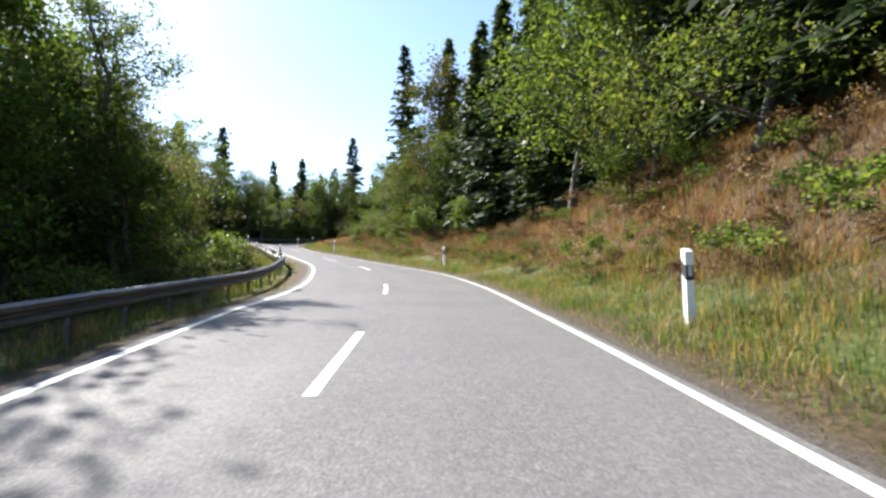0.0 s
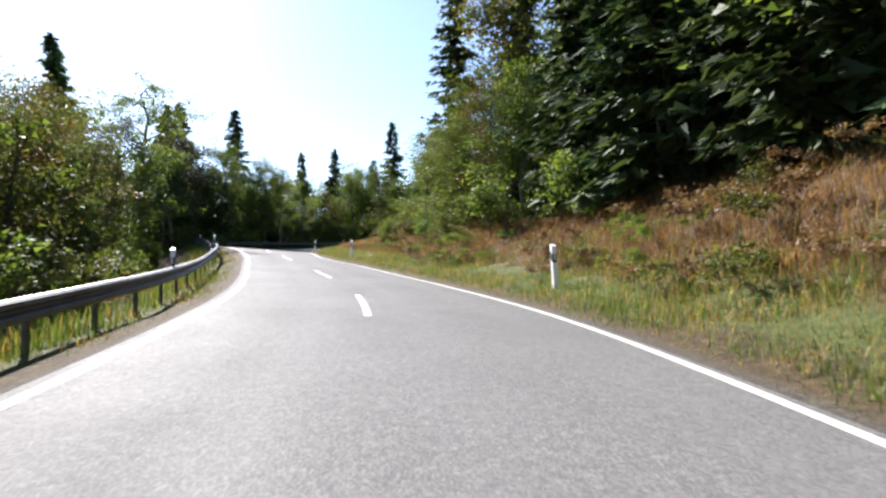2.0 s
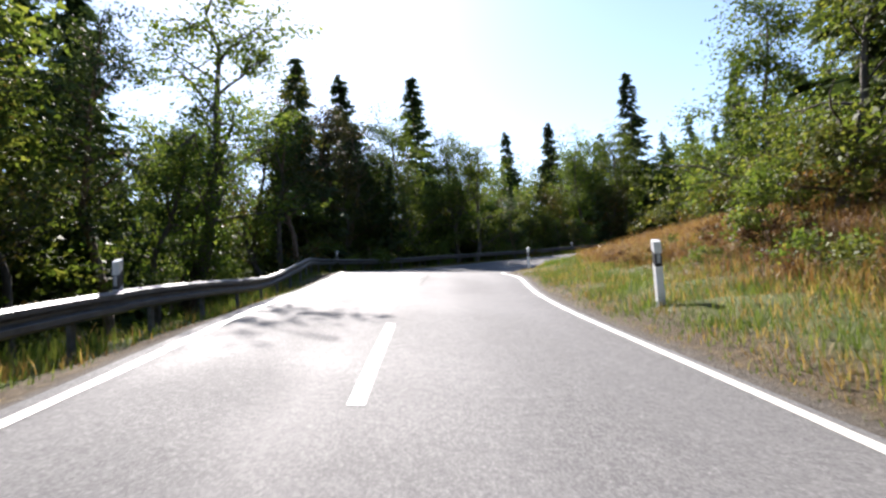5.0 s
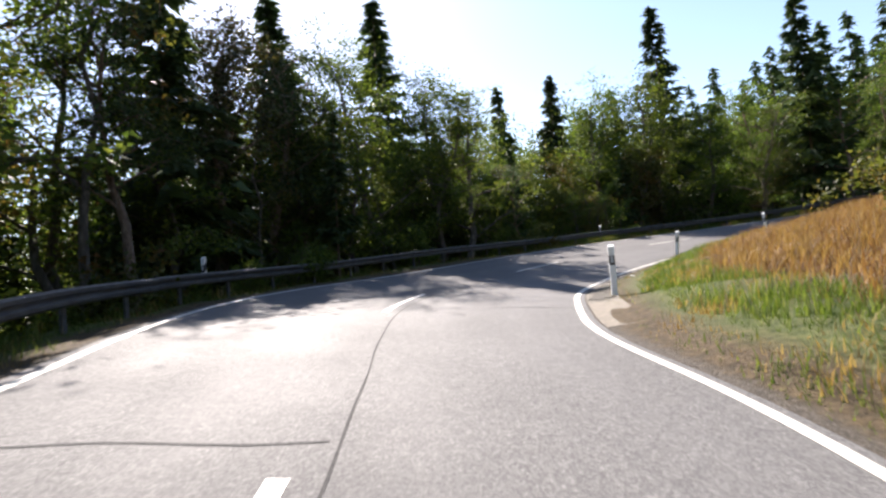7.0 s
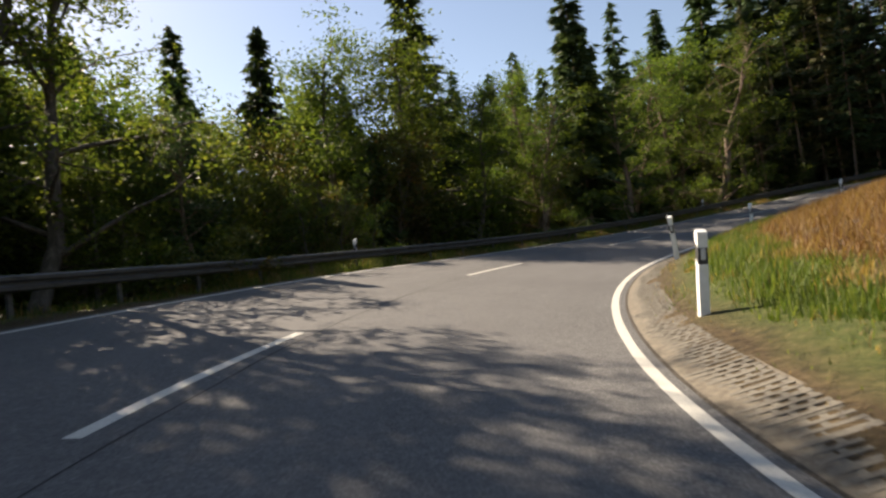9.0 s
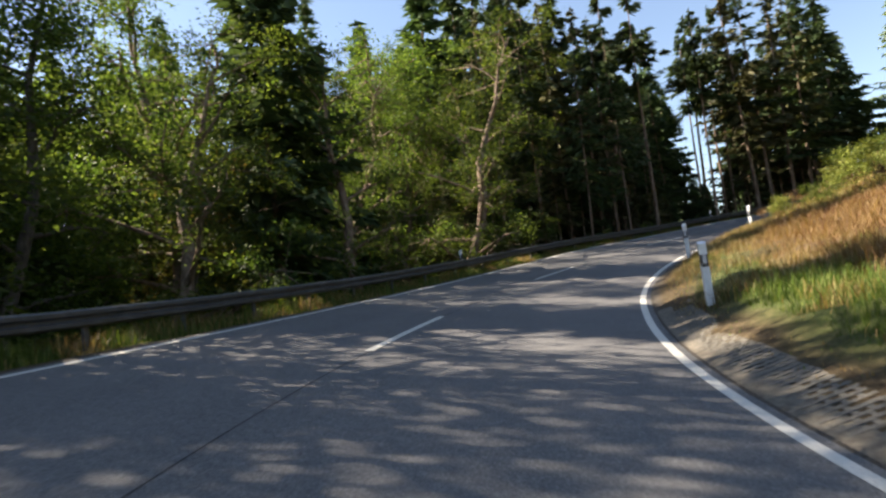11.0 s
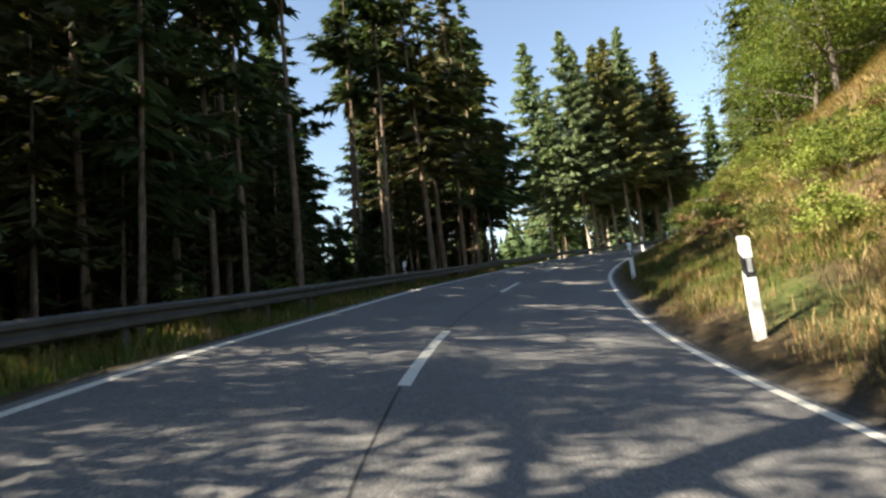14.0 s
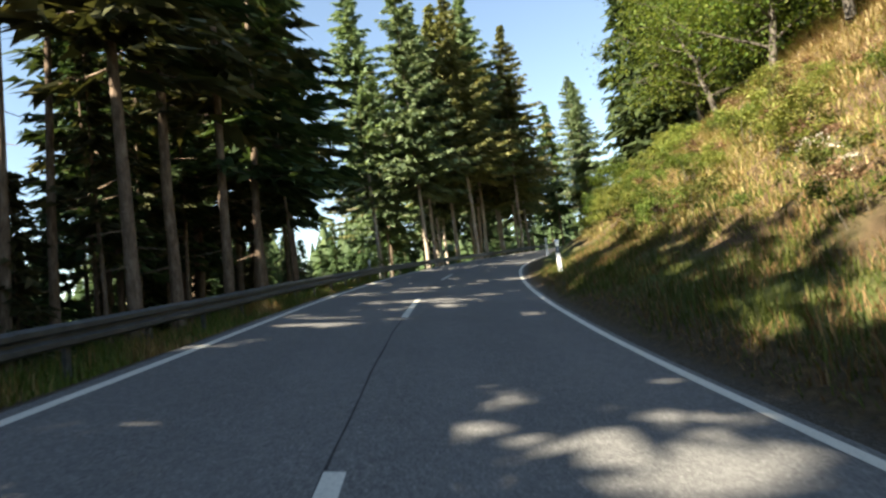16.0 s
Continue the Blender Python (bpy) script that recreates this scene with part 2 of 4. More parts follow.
def make_asphalt():
    k = Nodes("asphalt", 0.8, spec=0.05)
    grain = k.noise(42, 4, 0.8)
    stone = k.voronoi(120)
    patchy = k.noise(0.35, 5, 0.6)
    lane = k.attr("wheel")
    c = k.ramp(grain, (0.32, (0.062, 0.061, 0.061)), (0.5, (0.130, 0.127, 0.124)), (0.68, (0.27, 0.263, 0.253)))
    c = k.mix(k.span(patchy, 0.35, 0.7, 0.0, 0.35), c, (0.095, 0.092, 0.091))
    c = k.mix(k.math("MULTIPLY", lane, 0.22), c, (0.158, 0.154, 0.15))
    mottle = k.noise(11, 3, 0.6)
    c = k.mix(k.span(mottle, 0.45, 0.62, 0.0, 0.2), c, (0.075, 0.074, 0.074))
    c = k.mix(k.span(mottle, 0.5, 0.36, 0.0, 0.16), c, (0.2, 0.195, 0.188))
    k.colour(c)
    k.put(k.span(k.math("ADD", patchy, k.math("MULTIPLY", lane, -0.25)), 0.2, 0.8, 0.64, 0.82), k.b.inputs["Roughness"])
    return k.bump(k.math("ADD", k.math("MULTIPLY", stone, 0.6), grain), 0.55, 0.006).mat


def make_paint():
    k = Nodes("road_paint", 0.55)
    wear = k.noise(38, 5, 0.75)
    c = k.ramp(wear, (0.3, (0.33, 0.32, 0.30)), (0.45, (0.52, 0.50, 0.44)), (0.7, (0.62, 0.595, 0.52)))
    return k.colour(c).bump(k.noise(110, 2), 0.4, 0.004).mat


def make_seam():
    k = Nodes("tar_joint", 0.9, spec=0.1)
    return k.colour(k.ramp(k.noise(14), (0.3, (0.025, 0.025, 0.025)), (0.7, (0.07, 0.068, 0.066)))).mat


def make_verge():
    """Gravel at the asphalt's edge, then bare soil and thatch, then turf."""
    k = Nodes("verge_soil", 0.95, spec=0.2)
    e = k.attr("edge")
    n1, n2, n3 = k.noise(0.7, 5), k.noise(7, 5, 0.7), k.noise(45, 3, 0.7)
    gravel = k.ramp(n3, (0.35, (0.045, 0.039, 0.032)), (0.5, (0.09, 0.077, 0.062)), (0.7, (0.18, 0.155, 0.12)))
    thatch = k.ramp(n2, (0.3, (0.045, 0.033, 0.018)), (0.5, (0.085, 0.06, 0.032)), (0.7, (0.15, 0.11, 0.058)))
    turf = k.ramp(n2, (0.3, (0.045, 0.06, 0.016)), (0.5, (0.085, 0.105, 0.028)), (0.72, (0.15, 0.135, 0.055)))
    wob = k.math("ADD", e, k.math("MULTIPLY", k.math("SUBTRACT", n1, 0.5), 0.8))
    c = k.mix(k.span(k.math("ADD", e, k.math("MULTIPLY", n2, 0.3)), 0.42, 0.6, 0, 1), gravel, thatch)
    c = k.mix(k.span(wob, 0.9, 1.5, 0, 1), c, turf)
    c = k.mix(k.span(wob, 2.2, 3.4, 0, 0.85), c, thatch)
    rust = k.ramp(n3, (0.3, (0.055, 0.032, 0.019)), (0.5, (0.12, 0.072, 0.042)), (0.7, (0.2, 0.135, 0.085)))
    c = k.mix(k.math("MULTIPLY", k.span(wob, 2.2, 3.2, 0, 1), k.span(n1, 0.4, 0.58, 0.25, 0.9)), c, rust)
    return k.colour(c).bump(k.math("ADD", n2, k.math("MULTIPLY", n3, 0.6)), 1.0, 0.09).mat


def make_ground():
    k = Nodes("forest_floor", 0.95, spec=0.2)
    n1, n2 = k.noise(0.12, 5), k.noise(2.6, 6, 0.7)
    litter = k.ramp(n2, (0.3, (0.035, 0.026, 0.016)), (0.5, (0.085, 0.06, 0.034)), (0.72, (0.16, 0.115, 0.06)))
    green = k.ramp(n2, (0.3, (0.025, 0.038, 0.012)), (0.7, (0.09, 0.105, 0.032)))
    return k.colour(k.mix(k.span(n1, 0.42, 0.6, 0, 1), litter, green)).bump(n2, 0.9, 0.15).mat


def make_leaf(name, dark, mid, light, through=0.4, autumn=None):
    k = Nodes(name, 0.62, spec=0.18)
    pick = k.island()
    c = k.ramp(pick, (0.0, dark), (0.55, mid), (1.0, light))
    if autumn:
        c = k.mix(k.span(k.noise(0.9, 3), 0.5, 0.66, 0, 0.85), c, k.ramp(pick, (0.0, autumn[0]), (1.0, autumn[1])))
    shift = k.n.new("ShaderNodeHueSaturation")
    k.l.new(c, shift.inputs["Color"])
    rnd = k.random()
    k.put(k.span(rnd, 0, 1, 0.485, 0.515), shift.inputs["Hue"])
    k.put(k.span(rnd, 0, 1, 0.75, 1.25), shift.inputs["Value"])
    k.colour(shift.outputs[0])
    t = k.n.new("ShaderNodeBsdfTranslucent")
    warm = k.mix(1.0, shift.outputs[0], (1.0, 1.0, 0.55), "MULTIPLY")
    k.l.new(warm, t.inputs[0])
    m = k.n.new("ShaderNodeMixShader")
    m.inputs[0].default_value = through
    k.l.new(k.b.outputs[0], m.inputs[1])
    k.l.new(t.outputs[0], m.inputs[2])
    k.l.new(m.outputs[0], k.n["Material Output"].inputs["Surface"])
    return k.mat


def make_bark(name, a, b, c):
    k = Nodes(name, 0.9, spec=0.2)
    n = k.noise(9, 6, 0.7, stretch=(1, 1, 0.25))
    return k.colour(k.ramp(n, (0.3, a), (0.5, b), (0.72, c))).bump(n, 0.8, 0.03).mat


def make_plain(name, c1, c2, rough, metal=0.0, scale=6.0, bump=0.05):
    k = Nodes(name, rough, metal)
    n = k.noise(scale, 6, 0.7)
    k.colour(k.ramp(n, (0.35, c1), (0.65, c2)))
    return k.bump(n, bump, 0.01).mat


ASPHALT, PAINT, SEAM, VERGE, GROUND = make_asphalt(), make_paint(), make_seam(), make_verge(), make_ground()
LEAF_BROAD = make_leaf("broad_leaves", (0.035, 0.06, 0.014), (0.075, 0.115, 0.024), (0.15, 0.19, 0.04), 0.55)
LEAF_LIGHT = make_leaf("light_leaves", (0.05, 0.08, 0.016), (0.10, 0.14, 0.03), (0.19, 0.21, 0.05), 0.52)
LEAF_AUTUMN = make_leaf("autumn_leaves", (0.045, 0.06, 0.016), (0.085, 0.10, 0.026), (0.15, 0.15, 0.04), 0.42, ((0.14, 0.06, 0.025), (0.24, 0.13, 0.05)))
NEEDLES = make_leaf("spruce_needles", (0.025, 0.043, 0.019), (0.05, 0.08, 0.032), (0.09, 0.125, 0.05), 0.25)
# spruce needles lightened so that the colour itself carries full sun
NEEDLES_SUNLIT = make_leaf("sunlit_spruce_needles", (0.09, 0.13, 0.075), (0.16, 0.215, 0.115), (0.25, 0.30, 0.16), 0.34)
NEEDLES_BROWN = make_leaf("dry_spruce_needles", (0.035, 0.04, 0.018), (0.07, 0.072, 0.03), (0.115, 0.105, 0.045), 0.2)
# olive needles, likewise lightened for sunlight
NEEDLES_OLIVE_SUNLIT = make_leaf("sunlit_olive_spruce_needles", (0.10, 0.11, 0.04), (0.18, 0.185, 0.075), (0.27, 0.26, 0.115), 0.32)
GRASS_GREEN = make_leaf("green_grass", (0.042, 0.068, 0.013), (0.088, 0.125, 0.024), (0.18, 0.2, 0.055), 0.42)
GRASS_DRY = make_leaf("dry_grass", (0.12, 0.072, 0.03), (0.25, 0.155, 0.066), (0.40, 0.28, 0.135), 0.4)
GRASS_RED = make_leaf("red_brown_grass", (0.11, 0.052, 0.024), (0.20, 0.105, 0.045), (0.32, 0.19, 0.09), 0.4)
GRASS_STRAW = make_leaf("straw_grass", (0.20, 0.145, 0.06), (0.36, 0.275, 0.12), (0.52, 0.43, 0.22), 0.4)
GRASS_LIME = make_leaf("yellow_green_grass", (0.08, 0.10, 0.02), (0.16, 0.185, 0.04), (0.28, 0.29, 0.08), 0.4)
RUSTY = make_leaf("dead_fern", (0.07, 0.038, 0.02), (0.15, 0.085, 0.045), (0.26, 0.17, 0.10), 0.35)
BARK = make_bark("grey_bark", (0.035, 0.03, 0.024), (0.085, 0.072, 0.058), (0.17, 0.15, 0.125))
BARK_SPRUCE = make_bark("spruce_bark", (0.06, 0.042, 0.03), (0.15, 0.105, 0.075), (0.27, 0.21, 0.16))
# spruce bark with the sunlight on the trunks put into its colour
BARK_SUNLIT = make_bark("sunlit_spruce_bark", (0.22, 0.17, 0.135), (0.38, 0.31, 0.25), (0.52, 0.46, 0.39))
STEEL = make_plain("galvanised_steel", (0.04, 0.041, 0.04), (0.085, 0.086, 0.084), 0.5, 0.25, 3.0)
STEEL_POST = make_plain("weathered_steel", (0.06, 0.06, 0.057), (0.13, 0.13, 0.125), 0.65, 0.3, 5.0)
PLASTIC = make_plain("white_plastic", (0.70, 0.70, 0.67), (0.82, 0.82, 0.80), 0.45, 0.0, 8.0)
BLACK = make_plain("black_plastic", (0.018, 0.018, 0.02), (0.035, 0.035, 0.036), 0.5)
REFLECTOR = make_plain("reflector", (0.42, 0.43, 0.44), (0.6, 0.6, 0.6), 0.2, 0.0, 60.0, 0.3)
CONCRETE = make_plain("weathered_concrete", (0.075, 0.067, 0.053), (0.155, 0.138, 0.11), 0.9, 0.0, 16.0, 0.4)
PAPER = make_plain("crumpled_paper", (0.66, 0.66, 0.62), (0.8, 0.8, 0.77), 0.8, 0.0, 20.0)
PAVER_SOIL = make_plain("dry_gravel_soil", (0.075, 0.062, 0.045), (0.16, 0.135, 0.10), 0.95, 0.0, 9.0, 0.4)
FLOWER = make_plain("pale_flowers", (0.3, 0.26, 0.2), (0.46, 0.41, 0.34), 0.8, 0.0, 20.0)

# ---------------- road, markings, verges, ground ----------------
def ribbon(name, s0, s1, ds, offsets, mat, lift=0.0, attr=None, skirt=0.0):
    """A sheet along the road; offsets(s) gives the columns across, in metres to the right."""
    ss = np.arange(s0, s1 + ds / 2, ds)
    dd = np.stack([offsets(s) for s in ss])
    v = place(ss[:, None], dd, lift)
    if skirt:
        v[:, 0, 2] -= skirt
        v[:, -1, 2] -= skirt
    attrs = {attr[0]: attr[1](ss[:, None], dd)} if attr else None
    f = grid_faces(len(ss), dd.shape[1])[:, ::-1]
    return mesh_of(name, v, quads=f, mats=[mat], smooth=True, attrs=attrs)


def road_cols(s):
    a, b = at_s(EDGE_L, s) - 0.22, at_s(EDGE_R, s) + 0.2
    return np.r_[a - 0.02, a, np.linspace(a + 0.015, b - 0.015, 13), b, b + 0.02]


def wheel_tracks(ss, dd):
    lane = at_s(CENTRE, ss)
    right, left = (lane + at_s(EDGE_R, ss)) / 2, (lane + at_s(EDGE_L, ss)) / 2
    g = lambda c: np.exp(-((dd - c) / 0.35) ** 2)
    return np.clip(g(right - 0.75) + g(right + 0.75) + g(left - 0.75) + g(left + 0.75), 0, 1)


road = tagged(new("road", ribbon("road", -60, 330, 1.0, road_cols, ASPHALT, 0.0, ("wheel", wheel_tracks), 0.25)),
              "worn grey asphalt country road, two narrow lanes", "road", kind="structure")


def strip(name, s0, s1, centre, width, mat, lift, parent, label="", wobble=0.0):
    def cols(s):
        w = width * (1 + wobble * (noise.noise((s * 0.9, width * 50, 3.0))))
        c = centre(s) + wobble * 0.06 * noise.noise((s * 0.5, 7.0, 1.0))
        return np.array([c - w / 2, c, c + w / 2])
    return child(name, ribbon(name, s0, s1, 0.5, cols, mat, lift), parent, label)


strip("edge_line", -60, 330, lambda s: at_s(EDGE_L, s), 0.12, PAINT, 0.005, road, "white painted edge line", 0.1)
strip("edge_line", -60, 330, lambda s: at_s(EDGE_R, s), 0.13, PAINT, 0.005, road, "white painted edge line", 0.1)
for k, far in enumerate((-26.8, -14.8, -2.8, 9.2, 21.2, 33.3, 43.8, 54.5, 65.6, 77.3, 90.2, 102.8, 114.5, 126.5, 139.0, 151.2, 162.8, 175, 187, 199, 211, 223)):
    strip("centre_dash", far - 4.1, far, lambda s: at_s(CENTRE, s), 0.13, PAINT, 0.005, road, "white painted centre dash")
strip("tar_joint", 62, 170, lambda s: at_s(CENTRE, s) + np.interp(s, (60, 76, 88, 98, 150), (.2, .32, .3, .04, -.03)) + 0.02 * math.sin(s * 0.4), 0.022, SEAM, 0.003, road, "dark sealed joint along the middle", 0.7)


def cross_joint(s, d0, d1):
    dd = np.linspace(d0, d1, 24)
    off = np.array([0.12 * noise.noise((d * 0.8, s, 0.0)) for d in dd])
    v = np.concatenate([place(s + off, dd, 0.003), place(s + off + 0.035, dd, 0.003)])
    child("cross_joint", mesh_of("cross_joint", v, quads=grid_faces(2, 24), mats=[SEAM]), road, "dark joint across the lane")


cross_joint(66.0, -3.9, -0.9)
cross_joint(74.0, 0.0, 1.75)

R_COLS = np.r_[0.17, 0.3, 0.5, 0.75, 1.0, 1.4, 1.8, 2.3, 2.8, 3.4, 4.0, 4.8, 5.6, 6.6, 7.6, 8.8, 10.0, 12.0, 14.5, 17.0, 20.0]
L_COLS = np.r_[0.19, 0.35, 0.6, 0.9, 1.2, 1.5, 1.9, 2.3, 2.7, 3.2, 3.8, 4.5]


def rough_up(me, amount):
    """Small unevenness of the soil."""
    co = np.empty(len(me.vertices) * 3, np.float32)
    me.vertices.foreach_get("co", co)
    co = co.reshape(-1, 3)
    e = np.empty(len(co), np.float32)
    me.attributes["edge"].data.foreach_get("value", e)
    for i, (p, k) in enumerate(zip(co, e)):
        if k > 0.4:
            p[2] += amount * min(1.0, (k - 0.4) / 2) * noise.fractal(Vector(p) * 0.8, 1.0, 2.0, 3)
    me.vertices.foreach_set("co", co.ravel())
    me.update()
    return me


def right_cols(s):
    c = at_s(EDGE_R, s) + R_COLS
    return c


verge_r = rough_up(ribbon("verge_right", -60, 240, 0.75, right_cols, VERGE, 0.0, ("edge", lambda s, d: d - at_s(EDGE_R, s))), 0.22)
tagged(new("verge_right", verge_r), "gravel shoulder rising into a dry grassy bank", "verge", kind="structure")
verge_l = rough_up(ribbon("verge_left", -60, 300, 0.75, lambda s: (at_s(EDGE_L, s) - L_COLS)[::-1], VERGE, 0.0, ("edge", lambda s, d: at_s(EDGE_L, s) - d)), 0.12)
tagged(new("verge_left", verge_l), "narrow grassy verge under the guardrail", "verge", kind="structure")


def make_ground_sheet():
    def axis(lo, hi):
        core = np.arange(lo, hi, 1.5)
        grow = np.cumsum(1.5 * 1.22 ** np.arange(1, 28))
        return np.r_[(lo - grow)[::-1], core, hi - 1.5 + grow]
    xs, ys = axis(-75, 150), axis(-65, 175)
    gx, gy = np.meshgrid(xs, ys)
    x, y = gx.ravel(), gy.ravel()
    z = ground_z(x, y)
    k = slice(None, None, 2)
    near = np.full(len(x), 1e9)
    dd = np.zeros(len(x))
    ss = np.zeros(len(x))
    for a in range(0, len(x), 4000):
        dx, dy = x[a:a + 4000, None] - LINE[k, 0], y[a:a + 4000, None] - LINE[k, 1]
        r2 = dx * dx + dy * dy
        n = r2.argmin(1)
        row = np.arange(len(n))
        near[a:a + 4000] = np.sqrt(r2[row, n])
        dd[a:a + 4000] = near[a:a + 4000] * np.sign(dx[row, n] * np.cos(HEAD[k][n]) + dy[row, n] * np.sin(HEAD[k][n]))
        ss[a:a + 4000] = S[k][n]
    e = np.where(dd > 0, dd - at_s(EDGE_R, ss) - 18.0, at_s(EDGE_L, ss) - dd - 3.2)
    sunk = np.clip(0.6 - e * 0.5, 0, 0.9)
    far = np.clip((near - 40) / 60, 0, 1)
    wave = np.array([noise.fractal(Vector((a, b, 0)) * 0.07, 1.0, 2.0, 4) for a, b in zip(x, y)])
    z = z - sunk + wave * np.clip(e / 6, 0, 1) * 0.5 * (1 + 3 * far)
    return mesh_of("ground", np.stack([x, y, z], 1), quads=grid_faces(len(ys), len(xs)), mats=[GROUND], smooth=True)


ground = tagged(new("ground", make_ground_sheet()), "forest floor with leaf litter and patches of green", "ground", kind="structure")

# ---------------- guardrail ----------------
RAIL_OFF = 1.4
BEAM = [(0.0, 0.155), (0.03, 0.15), (0.08, 0.115), (0.08, 0.055), (0.02, 0.015), (0.02, -0.015), (0.08, -0.055), (0.08, -0.115), (0.03, -0.15), (0.0, -0.155)]


def rail_at(s):
    return at_s(EDGE_L, s) - RAIL_OFF


def beam_piece(s0, s1, jitter):
    ss = np.linspace(s0, s1 + 0.08, 9)
    prof = BEAM + [(a - 0.004, b) for a, b in reversed(BEAM)]
    base = place(ss, rail_at(ss))
    h = at_s(HEAD, ss)
    v = []
    for p, a in zip(base, h):
        for out, up in prof:
            v.append((p[0] + math.cos(a) * out, p[1] + math.sin(a) * out, p[2] + 0.595 + up + jitter))
    n = len(prof)
    f = grid_faces(len(ss), n, True)
    return mesh_of("beam", v, quads=f, mats=[STEEL], smooth=False)


def make_rail_post():
    bm = bmesh.new()
    box_in(bm, -0.006, 0.0, -0.05, 0.05, -0.4, 0.74)
    box_in(bm, -0.055, -0.006, -0.05, -0.044, -0.4, 0.74)
    box_in(bm, -0.055, -0.006, 0.044, 0.05, -0.4, 0.74)
    return bm_mesh("rail_post", bm, STEEL_POST)


def make_spacer():
    bm = bmesh.new()
    box_in(bm, -0.004, 0.05, -0.04, 0.04, 0.52, 0.67)
    box_in(bm, 0.05, 0.06, -0.02, 0.02, 0.575, 0.615)
    return bm_mesh("spacer", bm, STEEL_POST)


RNG = random.Random(5)
guardrail = tagged(new("guardrail"), "galvanised steel guardrail on short posts along the outer verge", "guardrail")
guardrail.location = place(0.0, rail_at(0.0))
guardrail_inv = Matrix.Translation(-guardrail.location)
post_mesh, spacer_mesh = make_rail_post(), make_spacer()
for i in range(62):
    s0 = -34 + i * 4.0
    child("beam", beam_piece(s0, s0 + 4.0, RNG.uniform(-0.008, 0.008)), guardrail, m=guardrail_inv)
for i in range(124):
    s = -33 + i * 2.0
    p = place(s, rail_at(s) - 0.05)
    m = guardrail_inv @ Matrix.Translation(p) @ pose(0, 0, 0, RNG.uniform(-1.5, 1.5), RNG.uniform(-1.5, 1.5), math.degrees(at_s(HEAD, s)))
    child("post", post_mesh, guardrail, m=m)
    child("spacer", spacer_mesh, guardrail, m=m)

# ---------------- delineator posts ----------------
def outline_post(height):
    """Cross section of the hollow plastic post: rounded triangle-like D, 12 cm deep."""
    pts = []
    for k in range(10):
        a = math.pi * k / 9
        pts.append((0.05 * math.cos(a), 0.035 + 0.03 * math.sin(a)))
    return pts + [(-0.045, -0.05), (0.045, -0.05)]


def post_part(name, z0, z1, mat, grow=0.0, slant=0.0, slant0=0.0):
    bm = bmesh.new()
    rings = []
    for z, sl in ((z0, slant0), (z1, slant)):
        rings.append([bm.verts.new((x * (1 + grow), y * (1 + grow), z + sl * (y + 0.05))) for x, y in outline_post(1)])
    n = len(rings[0])
    for i in range(n):
        bm.faces.new((rings[0][i], rings[0][(i + 1) % n], rings[1][(i + 1) % n], rings[1][i]))
    bm.faces.new(list(reversed(rings[0])))
    bm.faces.new(rings[1])
    bmesh.ops.bevel(bm, geom=[e for e in bm.edges if abs(e.verts[0].co.z - e.verts[1].co.z) < 0.2 and e.calc_face_angle(0) > 1.2], offset=0.006, segments=1, affect="EDGES")
    return bm_mesh(name, bm, mat)


def reflector_part(y, w):
    bm = bmesh.new()
    box_in(bm, -w / 2, w / 2, y - 0.004, y + 0.004, 0.655, 0.79)
    return bm_mesh("reflector", bm, REFLECTOR)


BODY = post_part("body", -0.3, 0.60, PLASTIC, 0, 0.9, 0)
BAND = post_part("band", 0.60, 0.80, BLACK, -0.04, 0.9, 0.9)
CAP = post_part("cap", 0.80, 0.98, PLASTIC, 0.02, 0.45, 0.9)
REFL_FRONT, REFL_BACK = reflector_part(-0.056, 0.042), reflector_part(0.067, 0.042)


def delineator(s, d, tilt=0.0, lean=0.0, tall=1.08):
    root = tagged(new("delineator_post"), "white plastic roadside marker post with black band and reflector", "marker post", "roadside marker posts")
    root.matrix_world = Matrix.Translation(place(s, d)) @ pose(0, 0, 0, tilt, lean, math.degrees(at_s(HEAD, s))) @ Matrix.Diagonal((1.35, 1.2, tall, 1))
    child("body", BODY, root)
    child("band", BAND, root, "slanting black band")
    child("cap", CAP, root)
    child("reflector", REFL_FRONT, root, "pale rectangular reflector")
    child("reflector", REFL_BACK, root, "pale rectangular reflector")


for s, e, tilt, lean, *tall in ((8.2, 1.45, 0, -1), (33.0, 1.55, 1, -2), (55.8, 1.2, 0, 1), (75.95, 0.82, 0, 1), (90.3, 1.0, -1, 5), (101.2, 1.0, 2, -3, 1.22),
                         (113.5, 1.05, 0, 0), (125.4, 0.78, 3, 0, 1.22), (137.4, 0.77, 0, -1, 1.32), (150.8, 0.74, 2, -1, 1.2), (168, 1.2, 0, 0), (184, 1.3, 0, 0)):
    delineator(s, at_s(EDGE_R, s) + e, tilt, lean, *tall)
BODY_SHORT = post_part("body", 0.36, 0.60, PLASTIC, 0, 0.9, 0)


def rail_marker(s):
    root = tagged(new("rail_marker"), "short white marker with black band fixed to the guardrail", "marker post", "markers on the guardrail")
    root.matrix_world = Matrix.Translation(place(s, rail_at(s) - 0.05, 0.16)) @ pose(0, 0, 0, 0, 1, math.degrees(at_s(HEAD, s)))
    child("body", BODY_SHORT, root)
    child("band", BAND, root, "slanting black band")
    child("cap", CAP, root)
    child("reflector", REFL_FRONT, root, "pale rectangular reflector")
    child("reflector", REFL_BACK, root, "pale rectangular reflector")


for s in (34.2, 54, 76, 101, 125.5, 150.2, 175):
    rail_marker(s)

# ---------------- trees ----------------
def unit(v):
    return v / (np.linalg.norm(v, axis=-1, keepdims=True) + 1e-9)


